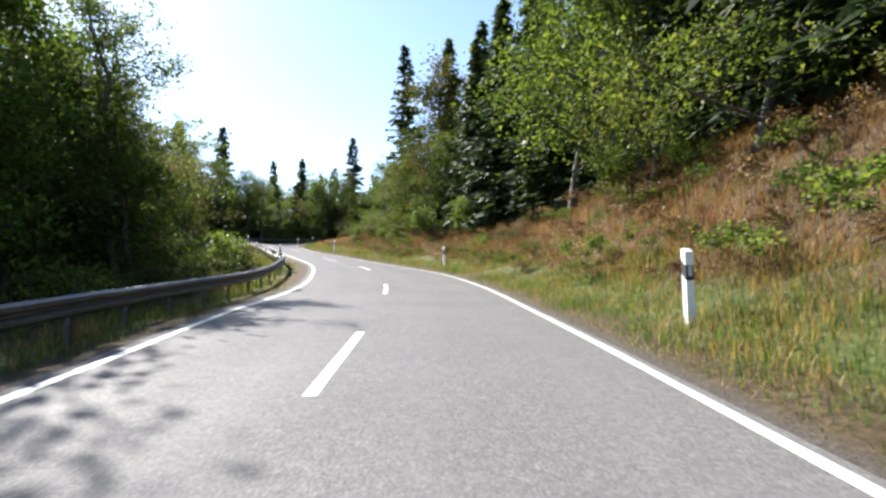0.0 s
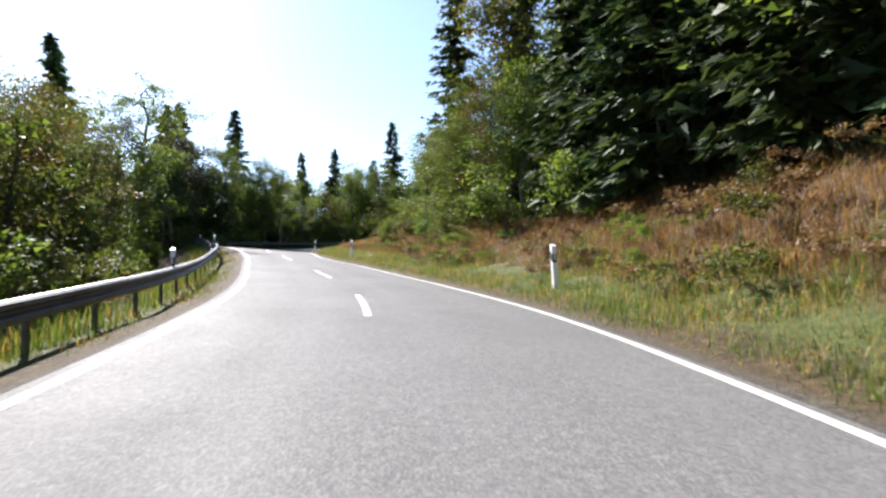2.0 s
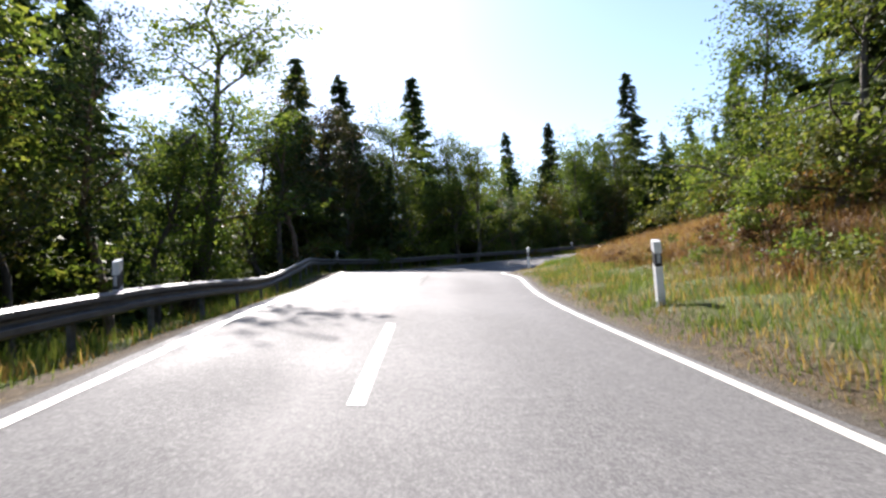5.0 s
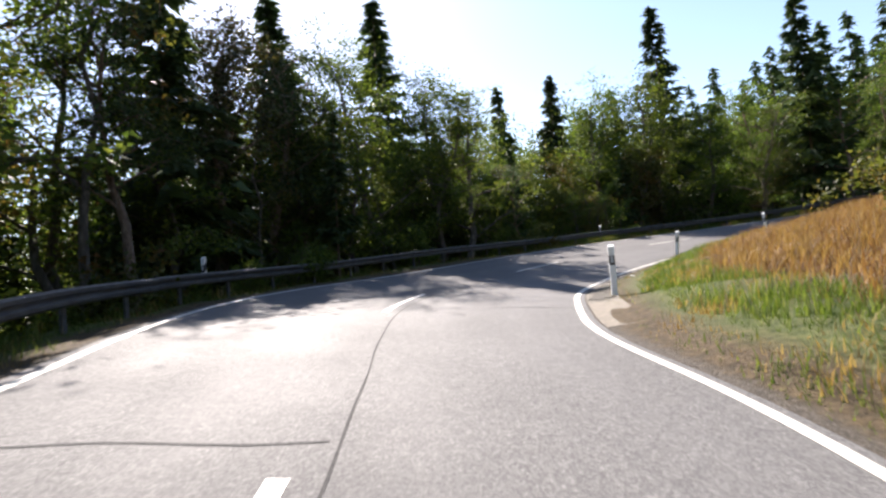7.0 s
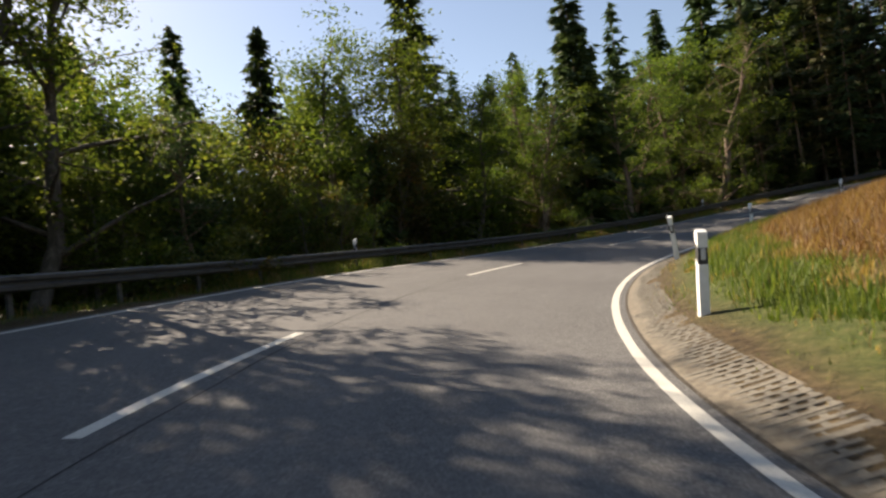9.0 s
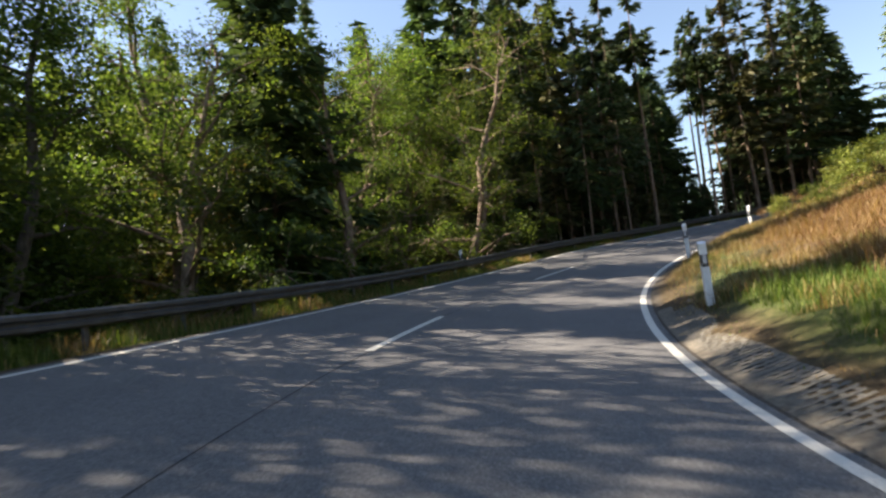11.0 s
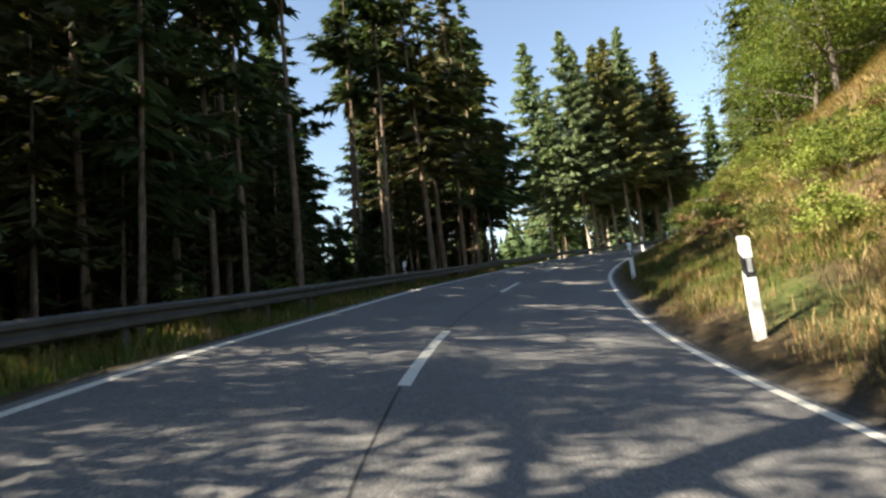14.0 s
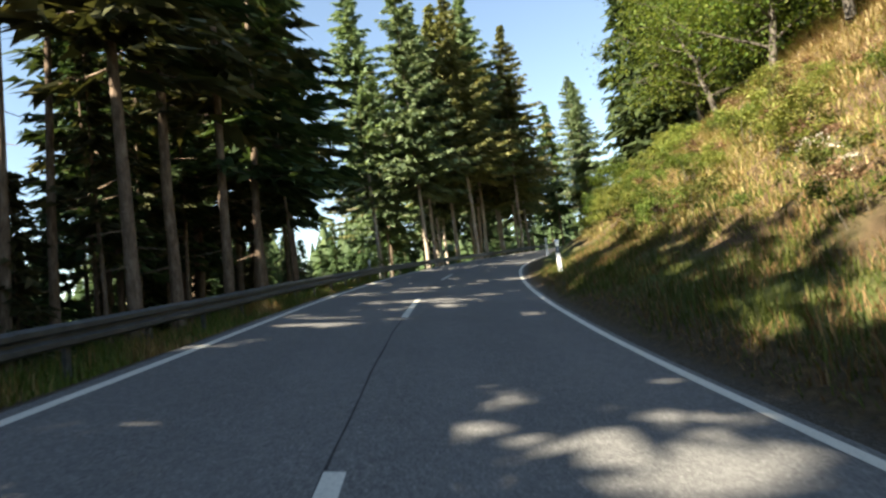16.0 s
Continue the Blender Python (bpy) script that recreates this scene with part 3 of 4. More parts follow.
def leaves(centres, size, rng, flat=0.5, droop=0.0, slim=0.55, corners=4):
    """Small leaf sprays of three or four corners, bent along the middle, at the given places."""
    n = len(centres)
    a = unit(rng.normal(size=(n, 3)) * (1, 1, 1 - flat * 0.6) + (0, 0, -droop))
    b = unit(np.cross(a, unit(rng.normal(size=(n, 3)) * (0.6, 0.6, 0.6) + (0, 0, flat * 1.4))))
    c = np.cross(a, b)
    s = size * rng.uniform(0.6, 1.35, (n, 1))
    tip, root = centres + a * s, centres - a * s
    l = centres + b * s * slim + c * s * 0.16
    r = centres - b * s * slim + c * s * 0.16
    v = np.stack([root, l, tip, r] if corners == 4 else [l - a * s * 0.6, tip, r - a * s * 0.6], 1).reshape(-1, 3)
    return v, np.arange(n * corners).reshape(-1, corners)


def broad_tree(seed, height, spread, first, count, size, mat, bark, lean=0.0, limbs=13, stems=1, twigs=6, clump=1.0, corners=4):
    """Trunk with limbs and twigs, and a crown of leaf sprays in uneven clumps. Returns two meshes."""
    rng = np.random.default_rng(seed)
    wood, spots, weights = [], [], []
    for stem in range(stems):
        base = np.array([0, 0, -0.4]) + (rng.normal(size=3) * (0.35, 0.35, 0) if stems > 1 else 0)
        way = np.array([rng.normal() * 0.1 + lean, rng.normal() * 0.1, 1.0]) + (rng.normal(size=3) * (0.25, 0.25, 0) if stems > 1 else 0)
        t = np.linspace(0, 1, 9)
        bend = np.cumsum(rng.normal(size=(9, 3)) * (0.016, 0.016, 0) * height, 0)
        top = height * (0.9 if stem == 0 else rng.uniform(0.6, 0.9))
        trunk = base + unit(way) * (t * top)[:, None] + bend
        r0 = 0.018 * height / math.sqrt(stems)
        wood.append(tube(trunk[::1 if height > 4 else 2], (r0 * (1 - 0.86 * t))[::1 if height > 4 else 2], 7 if height > 4 else 4))
        for i in range(limbs // stems + 1):
            u = first + (1 - first) * ((i + rng.uniform(0, 0.9)) / (limbs // stems + 1))
            p0 = np.array([np.interp(u, t, trunk[:, k]) for k in range(3)])
            az = i * 2.4 + rng.uniform(-0.5, 0.5)
            long = spread * (1.15 - 0.75 * ((u - first) / (1 - first)) ** 1.4) * rng.uniform(0.65, 1.2)
            out = np.array([math.cos(az), math.sin(az), rng.uniform(0.15, 0.75) + 0.6 * u])
            q = np.linspace(0, 1, 6)
            limb = p0 + unit(out) * (q * long)[:, None] + np.cumsum(rng.normal(size=(6, 3)) * 0.05 * long, 0) * q[:, None] + np.array([0, 0, -0.12]) * (q ** 2 * long)[:, None]
            wood.append(tube(limb, r0 * 0.42 * (1 - u * 0.5) * (1 - 0.85 * q), 4) if height > 4 else tube(limb[::5], [r0 * 0.4, r0 * 0.1], 3))
            for _ in range(twigs):
                w = rng.uniform(0.3, 1.0)
                c0 = np.array([np.interp(w, q, limb[:, k]) for k in range(3)])
                c1 = c0 + rng.normal(size=3) * (0.3, 0.3, 0.22) * spread * 0.75
                wood.append(tube(np.stack([c0, c1]), [r0 * 0.12, r0 * 0.03], 3))
                spots += [c1, (c0 + c1) / 2]
                weights += [1.0, 0.5]
    spots, weights = np.array(spots), np.array(weights) * rng.uniform(0.3, 1.5, len(weights))
    pick = rng.choice(len(spots), count, p=weights / weights.sum())
    blob = np.clip(rng.normal(size=(count, 3)), -1.8, 1.8) * (0.17, 0.17, 0.11) * spread * clump
    cv, cf = leaves(spots[pick] + blob * rng.uniform(0.4, 1.3, (count, 1)), size, rng, 0.5, 0.25, 0.55, corners)
    cv = cv.reshape(-1, corners, 3)
    cv = cv[cv[:, :, 2].min(1) > 0.05].reshape(-1, 3)
    cf = np.arange(len(cv)).reshape(-1, corners)
    wv, wf = joined(wood)
    return mesh_of("trunk", wv, quads=wf, mats=[bark], smooth=True), mesh_of("crown", cv, **{"quads" if corners == 4 else "tris": cf}, mats=[mat])


def spruce_tree(seed, height, radius, bare, mat, bark, whorls=44, sprays=9, ragged=0.3, fine=1.0, detail=True, gaps=-1.0):
    """Straight trunk, whorls of drooping branches, hanging sprays of needles."""
    rng = np.random.default_rng(seed)
    t = np.linspace(0, 1, 10)
    trunk = np.stack([np.cumsum(rng.normal(size=10)) * 0.012 * height * 0.12, np.cumsum(rng.normal(size=10)) * 0.012 * height * 0.12, t * height - 0.4], 1)
    r0 = 0.0066 * height
    wood = [tube(trunk, r0 * (1 - 0.95 * t) + 0.01, 8)]
    cs, ax, sz, wd = [], [], [], []
    for i in range(whorls):
        u = bare + (1 - bare) * (i / (whorls - 1)) ** 0.92
        z = u * height - 0.4
        c0 = np.array([np.interp(u, t, trunk[:, k]) for k in range(3)])
        f = (1 - u) / (1 - bare)
        long = radius * (f ** 0.92 * 1.02 + 0.035)
        if f > 0.8:
            long *= 1 - (f - 0.8) * 1.4 * rng.uniform(0.4, 1)
        for b in range(rng.integers(5, 8)):
            if rng.uniform() < ragged * 0.35:
                continue
            az = rng.uniform(0, 2 * np.pi)
            if noise.noise((1.2 * math.cos(az), 1.2 * math.sin(az), z * 0.5 + seed * 7.3)) < gaps:
                continue
            ln = long * rng.uniform(1 - ragged, 1 + ragged * 0.6)
            q = np.linspace(0, 1, 5)
            up = 0.35 - 0.75 * f
            line = c0 + (0, 0, rng.uniform(-0.5, 0.5) * height * (1 - bare) / whorls) + np.stack([np.cos(az) * q * ln, np.sin(az) * q * ln, (up * q + (0.28 * f) * q ** 2 - 0.1 * q) * ln * 0.9], 1)
            if detail and f > 0.15 and b % 2 == 0:
                wood.append(tube(line[[0, 2, 4]], [r0 * 0.2 * (0.4 + f), r0 * 0.12 * (0.4 + f), 0.006], 3))
            n = max(3, int(sprays * (0.35 + 0.65 * ln / radius)))
            w = rng.uniform(0.0, 1.0, n * 2) ** 0.85
            side = np.where(np.arange(n * 2) % 2 == 0, 1.0, -1.0)
            pos = np.stack([np.interp(w, q, line[:, k]) for k in range(3)], 1)
            outw = np.array([np.cos(az), np.sin(az), -0.15])
            across = np.array([-np.sin(az), np.cos(az), 0])
            dirs = unit(outw * rng.uniform(0.4, 1.1, (n * 2, 1)) + across * (side * rng.uniform(0.1, 0.9, n * 2))[:, None] + np.array([0, 0, -1.0]) * rng.uniform(0.05, 0.75, (n * 2, 1)))
            s = (0.16 + 0.15 * radius / 2.5 * (0.5 + f)) * fine * rng.uniform(0.7, 1.4, n * 2) * (1.35 - 0.5 * w)
            cs.append(pos + dirs * s[:, None] * 0.7)
            ax.append(dirs)
            sz.append(s)
    # leader
    cs.append(np.stack([np.full(6, trunk[-1, 0]), np.full(6, trunk[-1, 1]), trunk[-1, 2] + np.linspace(-0.5, 0.1, 6)], 1))
    ax.append(unit(rng.normal(size=(6, 3)) * 0.5 + (0, 0, 1)))
    sz.append(np.full(6, 0.22))
    cs, ax, sz = np.concatenate(cs), np.concatenate(ax), np.concatenate(sz)
    b = unit(np.cross(ax, unit(rng.normal(size=ax.shape) * 0.5 + (0, 0, 1))))
    down = np.cross(ax, b)
    w = (sz * rng.uniform(0.28, 0.5, len(sz)))[:, None]
    sag = down * w * np.where(down[:, 2:3] > 0, -0.6, 0.6)
    v = np.stack([cs - ax * sz[:, None] * 0.8 + b * w + sag * 0.3, cs - ax * sz[:, None] * 0.6 - b * w + sag, cs + ax * sz[:, None]], 1).reshape(-1, 3)
    # dead stubs on the bare part
    for z in np.arange(0.12, bare, 0.02):
        if bare > 0.2:
            az = rng.uniform(0, 2 * np.pi)
            p = np.array([np.interp(z, t, trunk[:, k]) for k in range(3)])
            ln = rng.uniform(0.3, 1.3)
            wood.append(tube(np.stack([p, p + np.array([math.cos(az) * ln, math.sin(az) * ln, -0.25 * ln])]), [0.022, 0.006], 3))
    wv, wf = joined(wood)
    return mesh_of("trunk", wv, quads=wf, mats=[bark], smooth=True), mesh_of("crown", v, tris=np.arange(len(v)).reshape(-1, 3), mats=[mat])


KINDS = {
    "great": [broad_tree(18, 15, 6.2, 0.16, 15000, 0.14, LEAF_BROAD, BARK, -0.05, 20, 1, 6, 1, 3), broad_tree(19, 14, 5.4, 0.12, 15000, 0.13, LEAF_BROAD, BARK, 0.03, 20, 1, 6, 1, 3)],
    "lush": [broad_tree(91, 10, 4.4, 0.1, 12000, 0.10, LEAF_LIGHT, BARK, -0.1, 18, 1, 6, 1, 3), broad_tree(92, 9, 4.2, 0.08, 12000, 0.10, LEAF_LIGHT, BARK, 0.05, 18, 1, 6, 1, 3)],
    "near": [broad_tree(15, 11, 3.4, 0.06, 9000, 0.085, LEAF_BROAD, BARK, -0.08, 15, 1, 5, 1, 3), broad_tree(16, 10, 3.5, 0.05, 9000, 0.085, LEAF_LIGHT, BARK, -0.1, 15, 1, 5, 1, 3),
             broad_tree(17, 10, 3.4, 0.06, 9000, 0.085, LEAF_AUTUMN, BARK, -0.05, 15, 1, 5, 1, 3)],
    "pine": [broad_tree(27, 17, 2.9, 0.42, 6500, 0.105, NEEDLES, BARK_SPRUCE, 0.02, 16, 1, 5, 1.0, 3), broad_tree(28, 16, 2.6, 0.5, 6000, 0.105, NEEDLES_BROWN, BARK_SPRUCE, -0.03, 14, 1, 5, 1.0, 3)],
    "young": [spruce_tree(54, 10, 2.3, 0.02, NEEDLES, BARK_SPRUCE, 28, 9, 0.35, 1.1, False), spruce_tree(55, 9, 2.1, 0.04, NEEDLES_BROWN, BARK_SPRUCE, 26, 9, 0.4, 1.1, False)],
    "broad": [broad_tree(11, 11, 3.8, 0.12, 9000, 0.12, LEAF_BROAD, BARK, 0, 13, 1, 3, 1.1, 3), broad_tree(12, 12, 3.5, 0.16, 9000, 0.12, LEAF_BROAD, BARK, 0.1, 13, 1, 3, 1.1, 3),
              broad_tree(13, 10, 3.8, 0.10, 9000, 0.12, LEAF_LIGHT, BARK, -0.06, 13, 1, 3, 1.1, 3), broad_tree(14, 11, 3.4, 0.14, 9000, 0.12, LEAF_AUTUMN, BARK, 0, 13, 1, 3, 1.1, 3)],
    "slim": [broad_tree(21, 12, 2.3, 0.22, 6000, 0.09, LEAF_BROAD, BARK, 0.05, 12, 1, 4, 1.1, 3), broad_tree(22, 13, 2.4, 0.26, 6000, 0.09, LEAF_LIGHT, BARK, -0.06, 12, 1, 4, 1.1, 3),
             broad_tree(23, 11, 2.2, 0.18, 6000, 0.09, LEAF_BROAD, BARK, 0.0, 11, 1, 5, 1.1, 3), broad_tree(24, 12, 2.5, 0.2, 6000, 0.09, LEAF_AUTUMN, BARK, 0.04, 12, 2, 5, 1.1, 3)],
    "edge": [broad_tree(81, 12, 2.7, 0.10, 15000, 0.072, LEAF_BROAD, BARK, 0.03, 16, 1, 6, 1.0, 3), broad_tree(82, 12, 2.6, 0.12, 15000, 0.072, LEAF_BROAD, BARK, -0.04, 16, 1, 6, 1.0, 3)],
    "airy": [broad_tree(83, 12, 3.0, 0.10, 12500, 0.058, LEAF_BROAD, BARK_SPRUCE, 0.03, 16, 1, 5, 0.58, 3), broad_tree(84, 12, 3.0, 0.08, 12500, 0.058, LEAF_BROAD, BARK_SPRUCE, -0.05, 16, 1, 5, 0.58, 3)],
    "bush": [broad_tree(34, 2.7, 1.7, 0.05, 2100, 0.082, LEAF_LIGHT, BARK, 0, 6, 3, 2, 1, 3), broad_tree(31, 3.0, 1.6, 0.06, 2100, 0.082, LEAF_LIGHT, BARK, 0, 6, 3, 2, 1, 3), broad_tree(32, 2.6, 1.7, 0.05, 2100, 0.082, LEAF_BROAD, BARK, 0, 6, 3, 2, 1, 3),
             broad_tree(33, 2.8, 1.6, 0.05, 2100, 0.082, LEAF_AUTUMN, BARK, 0, 6, 3, 2, 1, 3)],
    "birch": [broad_tree(25, 13, 3.0, 0.2, 8000, 0.085, LEAF_LIGHT, BARK, 0.05, 16, 1, 6, 0.6, 3), broad_tree(26, 12, 3.2, 0.15, 8000, 0.085, LEAF_BROAD, BARK, -0.04, 16, 2, 6, 0.6, 3)],
    "bramble": [broad_tree(43, 0.9, 0.9, 0.1, 900, 0.05, LEAF_AUTUMN, BARK, 0, 4, 4, 1, 1, 3), broad_tree(41, 1.1, 0.85, 0.1, 900, 0.05, LEAF_LIGHT, BARK, 0, 4, 4, 1, 1, 3), broad_tree(42, 0.9, 0.8, 0.1, 900, 0.05, LEAF_BROAD, BARK, 0, 4, 4, 1, 1, 3)],
    "shrub": [broad_tree(35, 2.2, 1.7, 0.05, 2400, 0.075, GRASS_LIME, BARK, 0, 6, 3, 2, 1, 3), broad_tree(36, 1.8, 1.8, 0.05, 2400, 0.075, LEAF_LIGHT, BARK, 0, 6, 3, 2, 1, 3)],
    "fern": [broad_tree(45, 0.8, 0.75, 0.1, 1000, 0.045, RUSTY, BARK, 0, 4, 4, 1, 1, 3), broad_tree(46, 0.7, 0.8, 0.1, 1000, 0.045, RUSTY, BARK, 0, 4, 4, 1, 1, 3)],
    "spruce": [spruce_tree(51, 20, 3.9, 0.04, NEEDLES, BARK_SPRUCE, 46, 15, 0.42, 1.1, False), spruce_tree(52, 21, 3.5, 0.06, NEEDLES, BARK_SPRUCE, 44, 14, 0.45, 1.1, False),
               spruce_tree(53, 19, 3.8, 0.1, NEEDLES, BARK_SPRUCE, 40, 14, 0.55, 1.1, False)],
    # spruces of the far bend, sunlight painted into needles and bark
    "pale": [spruce_tree(61, 24, 4.6, 0.34, NEEDLES_SUNLIT, BARK_SUNLIT, 56, 40, 0.5, 0.6), spruce_tree(62, 23, 4.2, 0.3, NEEDLES_SUNLIT, BARK_SUNLIT, 54, 40, 0.5, 0.6),
             spruce_tree(63, 22, 4.2, 0.36, NEEDLES_OLIVE_SUNLIT, BARK_SUNLIT, 50, 40, 0.55, 0.6)],
    "tall": [spruce_tree(71, 24, 3.5, 0.3, NEEDLES, BARK_SPRUCE, 46, 13, 0.6, 1.0, True, 0.03), spruce_tree(72, 25, 3.3, 0.4, NEEDLES, BARK_SPRUCE, 42, 13, 0.65, 1.0, True, 0.03),
             spruce_tree(73, 23, 3.5, 0.26, NEEDLES, BARK_SPRUCE, 46, 13, 0.6, 1.0, True, 0.03), spruce_tree(74, 24, 3.2, 0.34, NEEDLES_BROWN, BARK_SPRUCE, 42, 12, 0.65, 1.0, True, 0.03)],
    "mast": [spruce_tree(78, 24, 3.0, 0.62, NEEDLES, BARK_SPRUCE, 34, 16, 0.45, 1.0, True, 0.09)],
    "deep": [spruce_tree(75, 24, 3.3, 0.30, NEEDLES, BARK_SPRUCE, 38, 13, 0.4, 1.3, False, -0.03), spruce_tree(76, 23, 3.2, 0.36, NEEDLES, BARK_SPRUCE, 36, 13, 0.45, 1.3, False, -0.03)],
}
TAGS = {
    "pine": ("pine_tree", "tall slim conifer with a bare trunk and airy crown", "tree"),
    "young": ("spruce_tree", "young spruce growing between the tall trunks", "tree"),
    "great": ("broadleaf_tree", "old spreading broadleaf tree with long limbs", "tree"),
    "lush": ("broadleaf_tree", "full bright green broadleaf tree hanging over the slope", "tree"),
    "near": ("broadleaf_tree", "broadleaf tree with low leafy branches over the bank", "tree"),
    "edge": ("broadleaf_tree", "small-leaved tree growing close behind the guardrail", "tree"),
    "airy": ("broadleaf_tree", "leafy tree with gaps between its branches behind the guardrail", "tree"),
    "broad": ("broadleaf_tree", "broadleaf tree with a full green crown", "tree"),
    "slim": ("broadleaf_tree", "slim young broadleaf tree with a thin crown", "tree"),
    "bush": ("bush", "dense leafy green bush beside the road", "bush"),
    "birch": ("broadleaf_tree", "feathery broadleaf tree with thin airy foliage", "tree"),
    "bramble": ("bramble", "low leafy bramble clump on the grassy bank", "bramble"),
    "shrub": ("shrub", "sprawling leafy shrub on the sunny slope", "shrub"),
    "fern": ("fern", "withered rust-brown fern clump on the bank", "fern"),
    "spruce": ("spruce_tree", "dark green spruce with drooping branches", "tree"),
    "pale": ("spruce_tree", "tall green spruce with full sun put into its needle and bark colours", "tree"),
    "tall": ("spruce_tree", "tall forest spruce with a bare lower trunk", "tree"),
    "mast": ("spruce_tree", "slender spruce with a long bare trunk", "tree"),
    "deep": ("spruce_tree", "spruce standing deep in the dark forest", "tree"),
}
REAL = {"shrub": 1.9, "fern": 0.75, "mast": 24, "lush": 9.5, "edge": 11.5, "airy": 11.5, "pine": 16.5, "young": 9.5, "birch": 12.5, "great": 14.5, "near": 10.5, "broad": 11, "slim": 12, "bush": 2.8, "bramble": 1.0, "spruce": 20, "pale": 23.5, "tall": 24, "deep": 23.5}
TREE_RNG = random.Random(77)


def plant(kind, x, y, height=None, which=None, wide=1.0, sink=0.0, lone=True):
    rng = TREE_RNG
    trunk, crown = KINDS[kind][which if which is not None else rng.randrange(len(KINDS[kind]))]
    k = (height or REAL[kind] * rng.uniform(0.8, 1.2)) / REAL[kind]
    name, label, category = TAGS[kind]
    root = tagged(new(name), label, category, "roadside woods" if category == "tree" else "roadside scrub")
    z = float(ground_z([x], [y])[0]) - sink
    if lone:
        cast(kind, x, y, z, k * REAL[kind], True)
    root.matrix_world = Matrix.Translation((x, y, z)) @ pose(0, 0, 0, rng.uniform(-2, 2), rng.uniform(-2, 2), rng.uniform(0, 360)) @ Matrix.Diagonal((k * wide, k * wide, k, 1))
    child("trunk", trunk, root)
    child("crown", crown, root)


def plant_sd(kind, s, d, height=None, **more):
    p = place(s, d)
    plant(kind, float(p[0]), float(p[1]), height, **more)


# how much of the road and of the high slope may lie in shade, by stretches of the drive
SHADE = ((-12, 10, 0.05), (10, 22, 0.4), (22, 58, 0.06), (58, 75, 0.07), (75, 77, 0.15), (77, 80, 0.6), (80, 89, 0.95), (89, 93, 0.6), (93, 104, 0.15), (104, 112, 0.9), (112, 133, 0.6), (133, 142, 0.36), (142, 186, 0.66))
# crown of each kind: where it begins, its radius, both against the height, how dense it is, whether it is a cone
CROWNS = {"mast": (.62, .13, .8, 1), "lush": (.1, .42, .8, 0), "great": (.14, .38, .8, 0), "near": (.06, .3, .8, 0), "pine": (.45, .16, .55, 0), "young": (.03, .22, .9, 1), "broad": (.12, .31, .75, 0), "slim": (.2, .18, .6, 0),
          "edge": (.1, .22, .7, 0), "airy": (.1, .24, .45, 0), "birch": (.18, .23, .5, 0), "spruce": (.06, .19, .9, 1), "pale": (.22, .19, .9, 1), "tall": (.34, .14, .6, 1), "deep": (.33, .14, .7, 1)}
CELL_S, CELL_D = (a.ravel() for a in np.meshgrid(np.arange(-12, 186, 1.5), (-2.5, 0.5, 3.0, 9.0, 12.0, 16.0), indexing="ij"))
CELL_LIMIT = np.ones(len(CELL_S))
for a, b, limit in SHADE:
    CELL_LIMIT[(CELL_S >= a) & (CELL_S < b)] = limit
for d, early, late in ((9.0, 0.35, 0.8), (12.0, 0.3, 0.4), (16.0, 0.3, 0.15)):
    CELL_LIMIT[CELL_D == d] = np.interp(CELL_S[CELL_D == d], (115, 116, 140, 144), (1, early, early, late))
CELL_P = place(CELL_S, CELL_D)
CELL_DARK = np.zeros(len(CELL_S))


def shadow_of(kind, x, y, z, h):
    """How much each cell of road and slope is darkened by a tree standing there."""
    flat = np.array(to_sun.xy) / to_sun.xy.length
    v = np.array([x, y]) - CELL_P[:, :2]
    along, off = v @ flat, abs(v @ np.array([-flat[1], flat[0]]))
    bare, wide, dense, cone = CROWNS[kind]
    u = ((CELL_P[:, 2] + np.clip(along, 0, None) * math.tan(radians(SUN_EL)) - z) / h - bare) / (1 - bare)
    reach = wide * h * (np.clip(1 - u, 0, 1) ** 0.8 if cone else np.sqrt(np.clip(1 - ((u - 0.5) / 0.64) ** 2, 0, 1)))
    return np.where((along > 0) & (u > -0.08) & (u < 1.12) & (off < reach), dense, 0.0)


def cast(kind, x, y, z, h, force=False):
    """Keep account of the shade; False where a stretch would get darker than it may be."""
    if kind not in CROWNS:
        return True
    dark = shadow_of(kind, x, y, z, h)
    hit = dark > 0
    if not hit.any():
        return True
    after = 1 - (1 - CELL_DARK) * (1 - dark)
    if not force:
        for side in [CELL_D == q for q in np.unique(CELL_D)]:
            m = hit & side
            if m.any():
                lo, hi = CELL_S[m].min() - 2, CELL_S[m].max() + 2
                w = side & (CELL_S >= lo) & (CELL_S <= hi)
                if after[w].mean() > CELL_LIMIT[w].mean():
                    return False
    CELL_DARK[:] = after
    return True


RIDE = np.array([[33.0, 123.5], [130.0, 177.0]])   # open ride through the spruces, with young growth only


def in_ride(p):
    a, b = RIDE
    t = np.clip((p - a) @ (b - a) / ((b - a) @ (b - a)), 0, 1)
    return np.linalg.norm(p - a - t * (b - a)) < 3.2 + 2.0 * t


DEPTH = []   # trees too deep in the forest to tell apart


